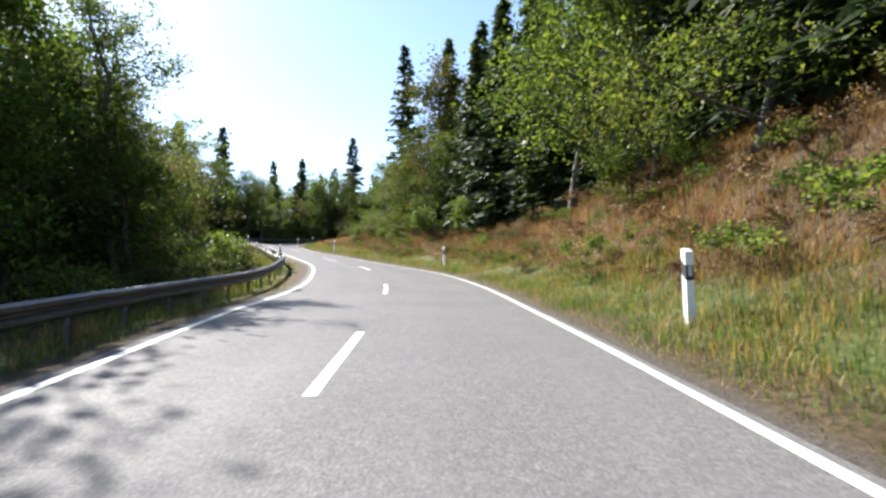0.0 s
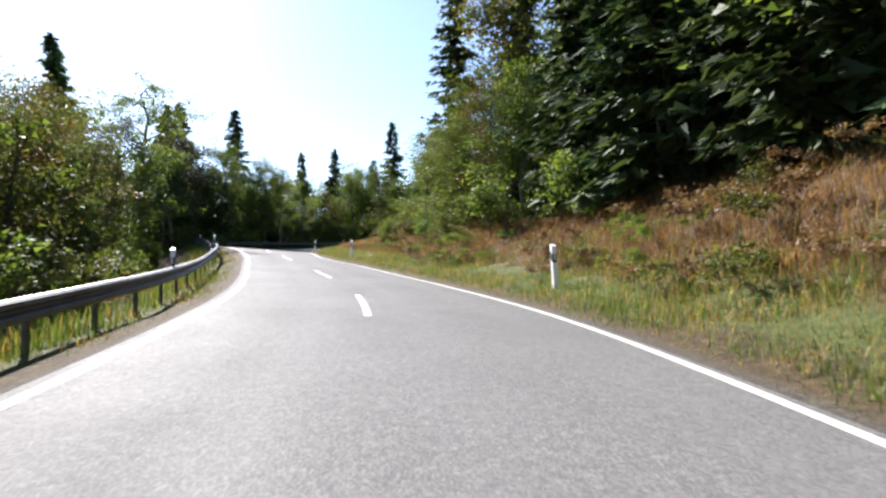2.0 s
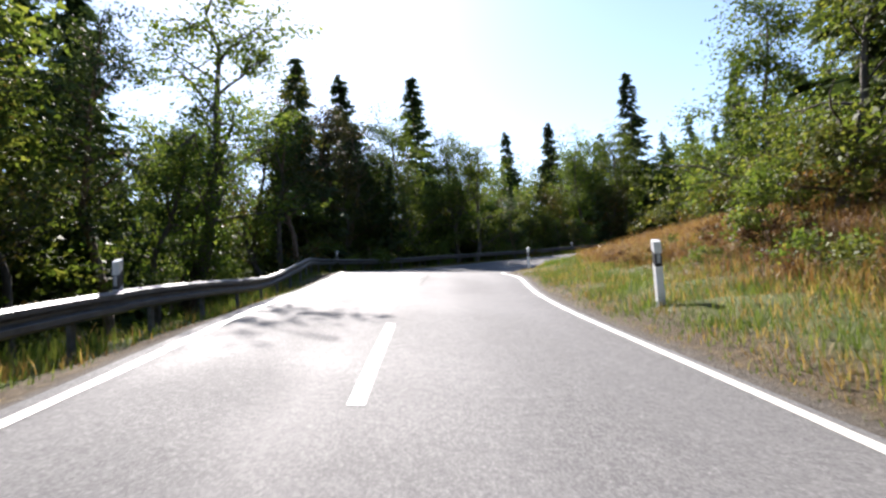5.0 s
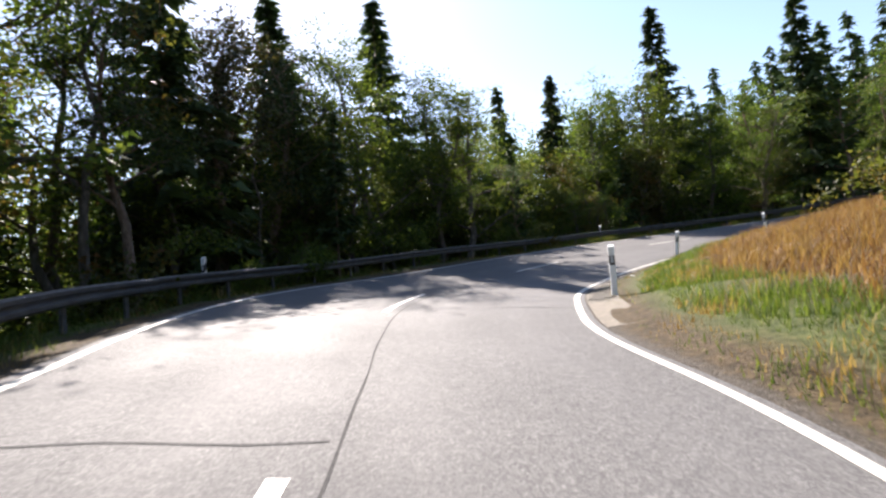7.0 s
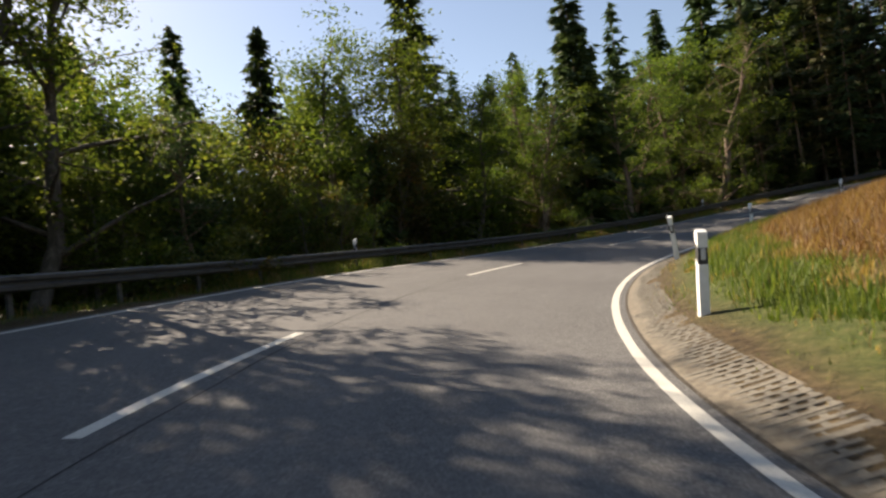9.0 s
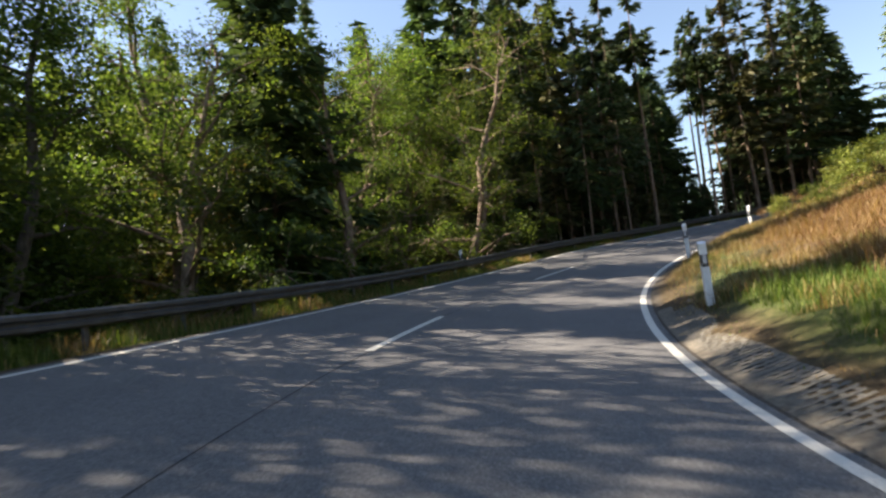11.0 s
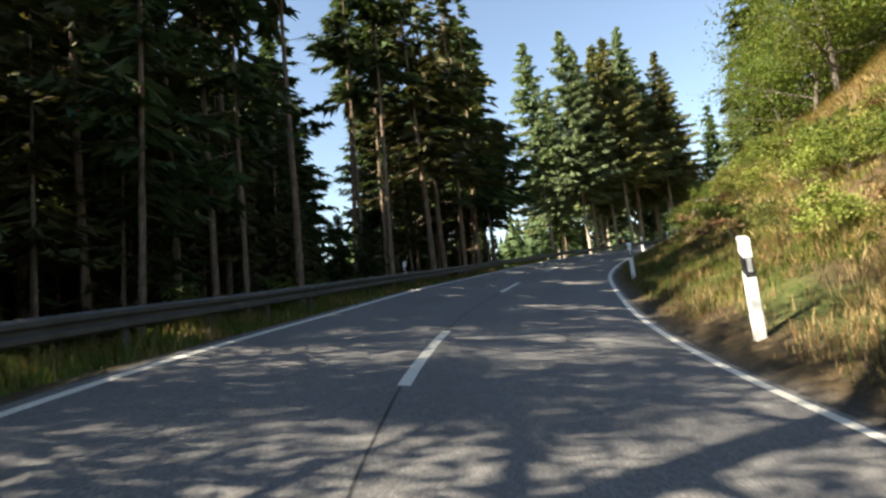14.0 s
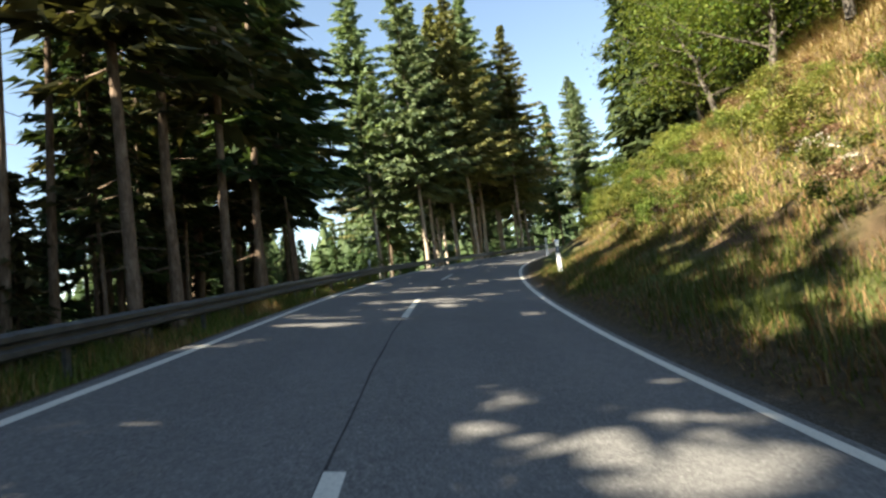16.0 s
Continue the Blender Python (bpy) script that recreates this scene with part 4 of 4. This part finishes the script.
def grove(kinds, s0, s1, d0, d1, count, lo, hi, gap=2.0, seed=1, wide=1.0, grow=(1, 0.8, 0.6), depth=False):
    """Scatter trees over a stretch of the plan, no two closer than gap."""
    rng = random.Random(seed)
    spots, tries = [], 0
    while len(spots) < count and tries < count * 40:
        tries += 1
        s, d = rng.uniform(s0, s1), rng.uniform(d0, d1)
        p = place(s, d)
        if any((p[0] - q[0]) ** 2 + (p[1] - q[1]) ** 2 < gap * gap for q in spots):
            continue
        r2 = ((LINE[:, :2] - p[:2]) ** 2).sum(1)
        if abs(S[r2.argmin()] - s) > 12 and r2.min() < 80:
            continue
        h, kind = rng.uniform(lo, hi), rng.choice(kinds)
        if h > 9.5 and in_ride(np.array(p[:2])):
            continue
        h = next((h * k for k in grow if cast(kind, p[0], p[1], p[2], h * k)), 0)
        if not h:
            continue
        spots.append(p)
        if depth:
            m = Matrix.Translation((p[0], p[1], float(ground_z([p[0]], [p[1]])[0]))) @ pose(0, 0, 0, rng.uniform(-2, 2), rng.uniform(-2, 2), rng.uniform(0, 360)) @ Matrix.Scale(h / REAL[kind], 4)
            DEPTH.append((rng.choice(KINDS[kind]), m))
            continue
        plant(kind, float(p[0]), float(p[1]), h, wide=wide, lone=False)


# single trees that stand out against the sky, and some added only to shade the road
for kind, x, y, top, wide in (("spruce", -36, 96.5, 26.3, 1.15), ("spruce", -29.3, 121.5, 27.2, 0.95), ("spruce", -33.6, 119.5, 26.2, 0.9), ("spruce", -17.5, 119, 30, 1.05), ("spruce", -5.8, 120.5, 30, 0.95),
                              ("spruce", -3.2, 62.5, 26, 1), ("spruce", 1.5, 58, 25, 1), ("spruce", -40, 91, 26.7, 1.1), ("spruce", -34.2, 75.5, 22.5, 1.1), ("pine", -37, 84, 20, 1.2), ("pine", -34, 78.5, 21, 1.2),
                              ("birch", -31.3, 64.4, 20, 1.2), ("spruce", -34, 60.4, 21, 1.1), ("spruce", -31, 57, 20, 1), ("birch", -28.7, 92.5, 18.5, 1.1), ("birch", -31.5, 100.4, 18.6, 1.2), ("birch", -31.7, 106.7, 20, 1.1),
                              ("edge", -22.8, 114.2, 22.4, 1.1), ("edge", -19.2, 115.5, 22.4, 1.15), ("edge", -15.6, 116.5, 20.5, 1.0), ("airy", -12, 116, 19.5, 1.2), ("airy", -9.5, 118.5, 22, 1.1), ("airy", -3.6, 118.5, 20.5, 1.2),
                              ("airy", 2.4, 120.3, 23.8, 1.1), ("airy", 6, 123.4, 20, 1.1), ("airy", 9.6, 124.6, 23, 1.1), ("tall", 11.6, 127, 30.5, 1.0), ("tall", 10.7, 124.8, 27.5, 1.0), ("edge", -31.8, 88.4, 20.5, 1.0), ("edge", -30.4, 94.6, 20, 1.0), ("airy", 4.2, 126.5, 25, 1.2), ("airy", 8.4, 128.5, 27, 1.2),
                              ("tall", 14.3, 124.9, 29, 1.0), ("tall", 19.3, 126.8, 31, 1.0), ("tall", 22.6, 126.6, 31, 1.0), ("tall", 23, 124.4, 29, 0.85), ("tall", 18.2, 124.3, 28.5, 0.85), ("mast", 15.6, 129, 34, 1.2), ("mast", 20, 129.8, 35, 1.2), ("deep", 24, 131, 35, 1.2), ("mast", 28, 128.5, 35, 1.1),
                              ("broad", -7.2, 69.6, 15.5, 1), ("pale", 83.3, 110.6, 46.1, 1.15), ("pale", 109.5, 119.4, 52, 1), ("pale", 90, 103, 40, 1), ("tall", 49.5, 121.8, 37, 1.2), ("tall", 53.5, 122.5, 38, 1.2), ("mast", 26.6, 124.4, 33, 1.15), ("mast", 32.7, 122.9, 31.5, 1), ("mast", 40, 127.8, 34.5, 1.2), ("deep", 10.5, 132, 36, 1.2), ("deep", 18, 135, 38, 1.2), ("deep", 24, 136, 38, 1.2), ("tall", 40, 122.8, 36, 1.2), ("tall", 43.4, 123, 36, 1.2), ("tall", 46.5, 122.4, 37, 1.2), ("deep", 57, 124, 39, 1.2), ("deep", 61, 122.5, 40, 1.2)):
    z = float(ground_z([x], [y])[0])
    plant(kind, x, y, top - z, wide=wide)
# old trees that reach over the bank, and birches and masts added to shade road and slope foot
for kind, s, d, h in (("great", 23, 10.5, 15), ("great", 27.5, 9.6, 15.5), ("near", 8, 9.2, 9), ("near", 14, 9.0, 10), ("near", 19.5, 8.8, 9), ("great", 34, -17, 12),
                      ("near", 54, 11, 11), ("near", 62, 11.5, 8), ("birch", 27, -15, 13), ("birch", 31, -14, 12), ("birch", 30, -13, 14), ("birch", 21, -13, 13), ("birch", 36, -14.5, 15), ("birch", 24.5, -10.8, 14), ("birch", 26.8, -10.6, 13), ("spruce", 42, -21, 18), ("spruce", 38, -24, 19), ("spruce", 37, 10.8, 16), ("mast", 146, -9.4, 19.5), ("mast", 157, -9.4, 19.5), ("mast", 161.5, -10.3, 21), ("mast", 164.5, -11.5, 24), ("lush", 166, 18.5, 9), ("lush", 170, 15.5, 10), ("lush", 176, 15, 10), ("lush", 181, 14, 9), ("lush", 186, 14, 10)):
    plant_sd(kind, s, d, h)
# left side, by the first bend
grove(["bush"], -4, 46, -9.0, -6.6, 22, 1.6, 2.8, 1.5, 1)
grove(["edge", "near"], 6, 48, -14, -9.5, 10, 7, 10, 2.8, 2)
grove(["broad", "slim", "birch"], -4, 60, -22, -11.5, 20, 9, 14, 2.6, 24)
grove(["spruce", "broad"], 14, 66, -38, -20, 22, 12, 20, 3.2, 3)
# left side, outside of the long bend
grove(["pine", "slim", "deep"], 70, 100, -18, -10.8, 18, 12, 15, 2.4, 34)
grove(["slim", "slim", "pine"], 46, 112, -16, -10.4, 30, 9, 12.5, 2.0, 4)
grove(["birch"], 84, 106, -16.5, -11, 7, 9, 12, 2.2, 33)
for s, d, h in ((119, -13, 14), (126, -13.5, 14), (131.5, -13, 14)):
    plant_sd("airy", s, d, h)
grove(["edge", "broad", "broad"], 94, 126, -30, -11, 30, 10, 13, 2.6, 40, 1.0, (1.6, 1.3, 1, 0.8))
grove(["broad", "spruce", "pine"], 62, 100, -36, -13, 26, 11, 14.5, 2.8, 41, 1.0, (1.1, 0.95, 0.8))
grove(["spruce", "deep", "pine"], 44, 94, -30, -15, 22, 12, 16, 2.8, 5)
grove(["spruce", "broad"], 50, 116, -54, -28, 22, 15, 21, 4, 6, depth=True)
grove(["young"], 50, 112, -30, -15, 18, 5, 9, 2.4, 38)
grove(["bush"], 46, 124, -13.5, -9.0, 30, 1.2, 3.0, 1.5, 7)
# left side, spruce forest: edge trees, tall rows, undergrowth, depth
grove(["tall"], 137, 153, -15, -8.8, 26, 17, 21, 1.9, 9, 1.1)
grove(["tall"], 153, 178, -15, -8.8, 34, 20, 25, 1.9, 49, 1.15)
grove(["tall", "deep"], 132, 192, -30, -15, 64, 20, 27, 2.2, 10, 1.15)
grove(["young"], 108, 190, -28, -13, 60, 5, 9, 1.7, 30)
grove(["young", "spruce"], 104, 250, -48, -24, 56, 9, 15, 2.6, 29, depth=True)
grove(["deep", "spruce"], 120, 255, -66, -44, 26, 16, 24, 4, 11, depth=True)
grove(["deep"], 118, 175, -60, -34, 40, 20, 26, 2.6, 46, depth=True)
grove(["deep", "spruce"], 116, 170, -46, -24, 46, 25, 31, 2.4, 51, 1.1, depth=True)
grove(["shrub"], 134, 153, 7.6, 10, 6, 1.0, 1.7, 1.8, 44)
grove(["bush"], 67, 79, -10.2, -8.6, 9, 1.0, 1.7, 1.2, 45)
grove(["deep"], 208, 262, -40, -20, 14, 20, 25, 3.4, 28, depth=True)
grove(["young"], 178, 196, -30, -16, 12, 4, 7, 2.2, 42)
grove(["young"], 128, 163, -11.5, -9, 16, 4, 6.5, 1.8, 50)
grove(["young"], 112, 140, -44, -20, 24, 7, 12, 2.2, 43, depth=True)
grove(["bush"], 196, 240, -9, -6, 10, 0.9, 1.6, 2.0, 35)
grove(["bush"], 186, 225, 5.5, 9, 9, 1.6, 3.0, 2.0, 36)
grove(["bush"], 112, 192, -19, -7.6, 50, 1.0, 3.0, 1.6, 12)
# right side, woods over the bank
grove(["spruce"], -2, 46, 10.0, 14.0, 20, 12, 17, 2.1, 13)
grove(["broad"], -8, 50, 13, 17, 10, 9, 13, 2.4, 25)
grove(["broad", "spruce"], -8, 60, 15, 24, 18, 12, 18, 3.0, 14)
grove(["bush"], -4, 24, 8.2, 10.5, 7, 1.4, 2.6, 1.8, 26)
grove(["bush", "near"], 38, 56, 8.2, 10.5, 8, 2.2, 4.5, 1.8, 32)
grove(["near", "broad"], 42, 60, 9, 13, 7, 5, 9, 2.4, 15)
grove(["bush"], 49, 63, 6.6, 8.8, 8, 1.6, 2.6, 1.5, 16)
grove(["bush"], 79, 82, 9, 11, 2, 2.4, 3.2, 1.6, 17)
# right side, high slope at the end
grove(["shrub"], 140, 185, 7.2, 10.5, 10, 0.8, 1.5, 2.0, 18)
grove(["lush"], 164, 190, 19, 24, 9, 6, 9, 3.0, 19)
grove(["broad"], 140, 200, 25, 33, 14, 8, 12, 3, 27)
grove(["spruce"], 186, 245, 7, 24, 18, 16, 24, 3.2, 20)
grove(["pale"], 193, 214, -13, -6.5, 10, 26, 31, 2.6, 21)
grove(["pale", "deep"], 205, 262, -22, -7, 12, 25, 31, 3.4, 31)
# brambles on the bank
grove(["bramble"], -3, 62, 5.0, 9.0, 64, 0.6, 1.3, 1.3, 22)
for x, y in ((118, 134), (126, 139), (122, 143), (132, 136), (134, 145), (112, 140), (142, 141)):
    plant("spruce", x, y, 19)
grove(["bramble", "bramble", "shrub"], 128, 184, 6.2, 10.8, 84, 0.6, 1.2, 1.4, 23)


grove(["fern"], -3, 64, 5.0, 9.5, 90, 0.45, 0.95, 0.9, 47)
grove(["fern"], 128, 178, 6.0, 12, 30, 0.45, 0.9, 1.2, 48)


def far_woods():
    """Distant wooded ground beyond the valley: ragged cones of spruce, too far to tell apart."""
    rng = np.random.default_rng(99)
    vs, fs, n = [], [], 0
    for _ in range(1500):
        s = rng.uniform(-60, 300)
        side = -1 if rng.uniform() < 0.75 else 1
        p = place(s, side * rng.uniform(52, 130) if side < 0 else rng.uniform(38, 110))
        if ((LINE[:, :2] - p[:2]) ** 2).sum(1).min() < 32 ** 2:
            continue
        z = float(ground_z([p[0]], [p[1]])[0]) - 0.5
        h, r = rng.uniform(14, 21), rng.uniform(3.4, 4.8)
        tiers = 11
        for k in range(tiers):
            u = k / tiers
            zz, rr = z + h * (0.08 + 0.9 * u), r * (1 - u) ** 0.8 * rng.uniform(0.8, 1.15) + 0.15
            a = rng.uniform(0, 6.28) + np.arange(9) / 9 * 6.283
            rim = np.stack([p[0] + np.cos(a) * rr * rng.uniform(0.5, 1.25, 9), p[1] + np.sin(a) * rr * rng.uniform(0.5, 1.25, 9), zz + rng.uniform(-0.9, 0.2, 9)], 1)
            vs.append(np.vstack([rim, [[p[0], p[1], zz + h * 0.12]]]))
            fs.append(np.stack([n + np.arange(9), n + (np.arange(9) + 1) % 9, np.full(9, n + 9)], 1))
            n += 10
    tagged(new("far_woods", mesh_of("far_woods", np.concatenate(vs), tris=np.concatenate(fs), mats=[NEEDLES])), "distant dark spruce woods beyond the valley", "woods", kind="stuff")


far_woods()


def deep_woods():
    """The trees of the forest's depth, crowns and trunks, in one mesh."""
    vs, fs, n, idx = [], [], 0, []
    for (trunk, crown), m in DEPTH:
        m = np.array(m)
        for k, me in enumerate((trunk, crown)):
            co = np.empty(len(me.vertices) * 3, np.float32)
            me.vertices.foreach_get("co", co)
            co = co.reshape(-1, 3) @ m[:3, :3].T + m[:3, 3]
            loops = np.empty(len(me.loops), np.int32)
            me.loops.foreach_get("vertex_index", loops)
            f = loops.reshape(-1, 3) if k else np.concatenate([loops.reshape(-1, 4)[:, [0, 1, 2]], loops.reshape(-1, 4)[:, [0, 2, 3]]])
            if k:
                f = f[np.arange(len(f)) % 5 < 3]
            vs.append(co)
            fs.append(f + n)
            idx.append(np.full(len(f), k, np.int32))
            n += len(co)
    me = mesh_of("deep_woods", np.concatenate(vs), tris=np.concatenate(fs), mats=[BARK_SPRUCE, NEEDLES])
    me.polygons.foreach_set("material_index", np.concatenate(idx))
    tagged(new("deep_woods", me), "dark depth of the spruce forest behind the roadside trees", "woods", kind="stuff")


deep_woods()

# ---------------- grass ----------------
def blades(name, label, s0, s1, e0, e1, side, count, lo, hi, mats, seed, width=0.011, patch=None, lean=0.35):
    """Single grass blades, each one bent triangle pair, scattered beyond an edge line."""
    rng = np.random.default_rng(seed)
    s = rng.uniform(s0, s1, count)
    e = e0 + (e1 - e0) * rng.uniform(0, 1, count) ** 0.9
    d = at_s(EDGE_R, s) + e if side > 0 else at_s(EDGE_L, s) - e
    p = place(s, d)
    n = np.array([noise.noise((a * 0.35, b * 0.35, seed * 3.0)) for a, b in zip(p[:, 0], p[:, 1])])
    if patch is not None:
        keep = (n * patch > rng.uniform(-0.45, 0.35, count))
        p, n, e = p[keep], n[keep], e[keep]
    m = len(p)
    h = rng.uniform(lo, hi, m) * (1 + 0.5 * n) * np.clip(0.35 + (e - e0) * 1.2, 0.35, 1)
    az = rng.uniform(0, 2 * np.pi, m)
    bend = rng.uniform(0.05, lean, m)
    out = np.stack([np.cos(az), np.sin(az), np.zeros(m)], 1)
    side_v = np.stack([-np.sin(az), np.cos(az), np.zeros(m)], 1) * (width * rng.uniform(0.6, 1.4, m))[:, None]
    p = p + np.array([0, 0, -0.06])
    mid = p + out * (bend * h * 0.35)[:, None] + np.array([0, 0, 1.0]) * (h * 0.6)[:, None]
    tip = p + out * (bend * h)[:, None] + np.array([0, 0, 1.0]) * h[:, None]
    v = np.stack([p - side_v, p + side_v, mid + side_v * 0.7, mid - side_v * 0.7, tip], 1).reshape(-1, 3)
    k = np.arange(m)[:, None] * 5
    me = mesh_of(name, v, quads=k + np.array([[0, 1, 2, 3]]), tris=k + np.array([[3, 2, 4]]), mats=mats)
    field = np.array([noise.noise((a * 0.9, b * 0.9, seed * 7.0)) for a, b in p[:, :2]])
    idx = np.clip(((field * 0.9 + 0.5 + rng.normal(size=m) * 0.16) * len(mats)).astype(int), 0, len(mats) - 1)
    if len(mats) > 1:
        me.polygons.foreach_set("material_index", np.r_[idx, idx].astype(np.int32))
    return tagged(new(name, me), label, "grass", kind="stuff")


blades("verge_grass", "green and yellowing grass along the shoulder", -4, 68, 0.28, 3.6, 1, 90000, 0.07, 0.3, [GRASS_GREEN, GRASS_GREEN, GRASS_DRY, GRASS_GREEN], 1, 0.007, None, 0.8)
blades("bend_grass", "fresh green grass band inside the bend", 68, 113, 1.35, 3.2, 1, 34000, 0.1, 0.36, [GRASS_GREEN, GRASS_GREEN, GRASS_GREEN, GRASS_DRY], 9, 0.008, None, 0.7)
blades("upper_verge_grass", "pale dry grass on the verge past the bend", 113, 142, 0.5, 4.4, 1, 40000, 0.08, 0.34, [GRASS_STRAW, GRASS_STRAW, GRASS_DRY, GRASS_GREEN], 10, 0.008, 1.0, 0.8)
blades("slope_foot_grass", "dull green and brown grass at the foot of the slope", 140, 172, 0.4, 4.6, 1, 44000, 0.08, 0.36, [GRASS_GREEN, GRASS_DRY, GRASS_GREEN, GRASS_GREEN], 11, 0.009, None, 0.9)
blades("shoulder_grass", "sparse dry grass tufts at the asphalt edge", -4, 165, 0.3, 1.2, 1, 14000, 0.05, 0.14, [GRASS_DRY, GRASS_GREEN], 2, 0.008, 1.0)
blades("dry_grass", "tall dry brown grass covering the bank", -4, 68, 2.4, 9.5, 1, 110000, 0.16, 0.55, [GRASS_GREEN, GRASS_DRY, GRASS_RED, GRASS_RED, GRASS_DRY], 3, 0.008, None, 1.3)
blades("meadow_grass", "tall reddish dry meadow grass inside the bend", 62, 128, 2.7, 10, 1, 70000, 0.2, 0.55, [GRASS_DRY, GRASS_RED, GRASS_DRY], 4, 0.008, None, 1.2)
blades("slope_grass", "yellow-green and straw grass on the high slope", 126, 190, 3.0, 9, 1, 46000, 0.14, 0.45, [GRASS_LIME, GRASS_STRAW, GRASS_STRAW, GRASS_LIME, GRASS_DRY], 5, 0.014, None, 1.8)
blades("straw_grass", "dry straw-coloured grass high on the slope", 126, 190, 7.2, 21, 1, 66000, 0.2, 0.5, [GRASS_STRAW, GRASS_STRAW, GRASS_STRAW, GRASS_DRY, GRASS_LIME], 8, 0.018, None, 1.8)
blades("rail_grass", "green grass and weeds under the guardrail", -4, 170, 0.4, 3.2, -1, 76000, 0.06, 0.24, [GRASS_GREEN, GRASS_GREEN, GRASS_DRY], 6, 0.008, 1.0, 0.7)

blades("rail_weeds", "taller weeds growing along and behind the guardrail", -4, 176, 1.25, 2.6, -1, 26000, 0.16, 0.45, [GRASS_GREEN, GRASS_GREEN, GRASS_GREEN, GRASS_DRY], 7, 0.012, 1.0, 0.6)
blades("shaded_rail_grass", "tall shaded grass round the guardrail posts", 96, 176, 0.9, 2.4, -1, 40000, 0.22, 0.55, [GRASS_GREEN, GRASS_GREEN, GRASS_DRY], 12, 0.01, None, 0.7)

# ---------------- grass pavers inside the bend ----------------
def make_paver():
    """Concrete grid stone, 60 by 40 cm: four lengthwise ribs tied by staggered cross ribs, open cells between."""
    bm = bmesh.new()
    for k in range(4):
        x = -0.174 + k * 0.116
        box_in(bm, x - 0.026, x + 0.026, -0.298, 0.298, -0.07, 0.0)
    for j in range(3):
        x = -0.116 + j * 0.116
        for k in range(5):
            y = -0.262 + k * 0.131 - (0.066 if j % 2 else 0)
            if y > -0.29:
                box_in(bm, x - 0.032, x + 0.032, y - 0.026, y + 0.026, -0.07, -0.004)
    return bm_mesh("paver", bm, CONCRETE)


paving = tagged(new("paved_shoulder"), "strip of concrete grass pavers along the inside of the bend", "paving", kind="structure")
paver_mesh = make_paver()
child("bedding", ribbon("bedding", 71, 115, 0.5, lambda s: at_s(EDGE_R, s) + np.array([0.2, 0.53, 0.86]), PAVER_SOIL, 0.001), paving, "dry gravelly soil filling the open cells")
for i in range(105):
    s = 72.1 + i * 0.402
    d = at_s(EDGE_R, s) + 0.53
    tilt = math.degrees(math.atan(float(cross(s, d + 0.25) - cross(s, d - 0.25)) / 0.5))
    p = place(s, d, 0.012 - 0.05 * max(0.0, 1 - i / 8) + RNG.uniform(-0.004, 0.004))
    turn = pose(0, 0, 0, math.degrees(math.atan(at_s(GRADE, s))) + RNG.uniform(-0.5, 0.5), -tilt + RNG.uniform(-0.7, 0.7), math.degrees(at_s(HEAD, s)) + RNG.uniform(-0.7, 0.7))
    child("paver", paver_mesh, paving, m=Matrix.Translation(p) @ turn @ pose(0, 0, 0, 0, 0, 90))


# ---------------- litter ----------------
def litter(s, d, size, seed):
    rng = random.Random(seed)
    bm = bmesh.new()
    bmesh.ops.create_grid(bm, x_segments=5, y_segments=4, size=size)
    for v in bm.verts:
        v.co.z = abs(rng.gauss(0, size * 0.35))
        v.co.x += rng.gauss(0, size * 0.08)
    ob = tagged(new("paper_scrap", bm_mesh("paper_scrap", bm, PAPER)), "crumpled white paper scrap lying on the verge", "litter")
    ob.matrix_world = Matrix.Translation(place(s, d, 0.03)) @ pose(0, 0, 0, 8, 5, rng.uniform(0, 360))


litter(82.0, at_s(EDGE_R, 82.0) + 1.1, 0.07, 1)
litter(51.0, at_s(EDGE_R, 51.0) + 1.5, 0.05, 2)


# ---------------- flowering weeds ----------------
def flower_clump(s, d, tall, mat, label, seed):
    """A few thin stems with flat flower heads of small petals."""
    rng = np.random.default_rng(seed)
    stems, petals = [], []
    for _ in range(7):
        top = np.array([rng.normal() * 0.16, rng.normal() * 0.16, tall * rng.uniform(0.75, 1.1)])
        foot = np.array([rng.normal() * 0.05, rng.normal() * 0.05, -0.05])
        stems.append(tube(np.stack([foot, (foot + top) / 2 + rng.normal(size=3) * 0.03, top]), [0.006, 0.005, 0.003], 3))
        n = 34
        petals.append(top + rng.normal(size=(n, 3)) * (0.07, 0.07, 0.018))
    v, f = leaves(np.concatenate(petals), 0.018, rng, 0.9, 0, 0.7, 4)
    root = tagged(new("wildflower"), label, "wildflower", "weeds on the verges")
    root.matrix_world = Matrix.Translation(place(s, d))
    for sv, sf in stems:
        child("stem", mesh_of("stem", sv, quads=sf, mats=[GRASS_GREEN]), root)
    child("blossom", mesh_of("blossom", v, quads=f, mats=[mat]), root)


for i, (s, d) in enumerate(((158, 7.2), (157.2, 7.0), (156, 6.3))):
    flower_clump(s, d, 0.9, FLOWER, "white flat-headed wildflowers on the slope", 300 + i)
for i in range(9):
    s = 96 + i * 1.6
    flower_clump(s, at_s(EDGE_L, s) - 2.2 - (i % 3) * 0.3, 0.8, FLOWER, "pale dry flower heads behind the guardrail", 320 + i)
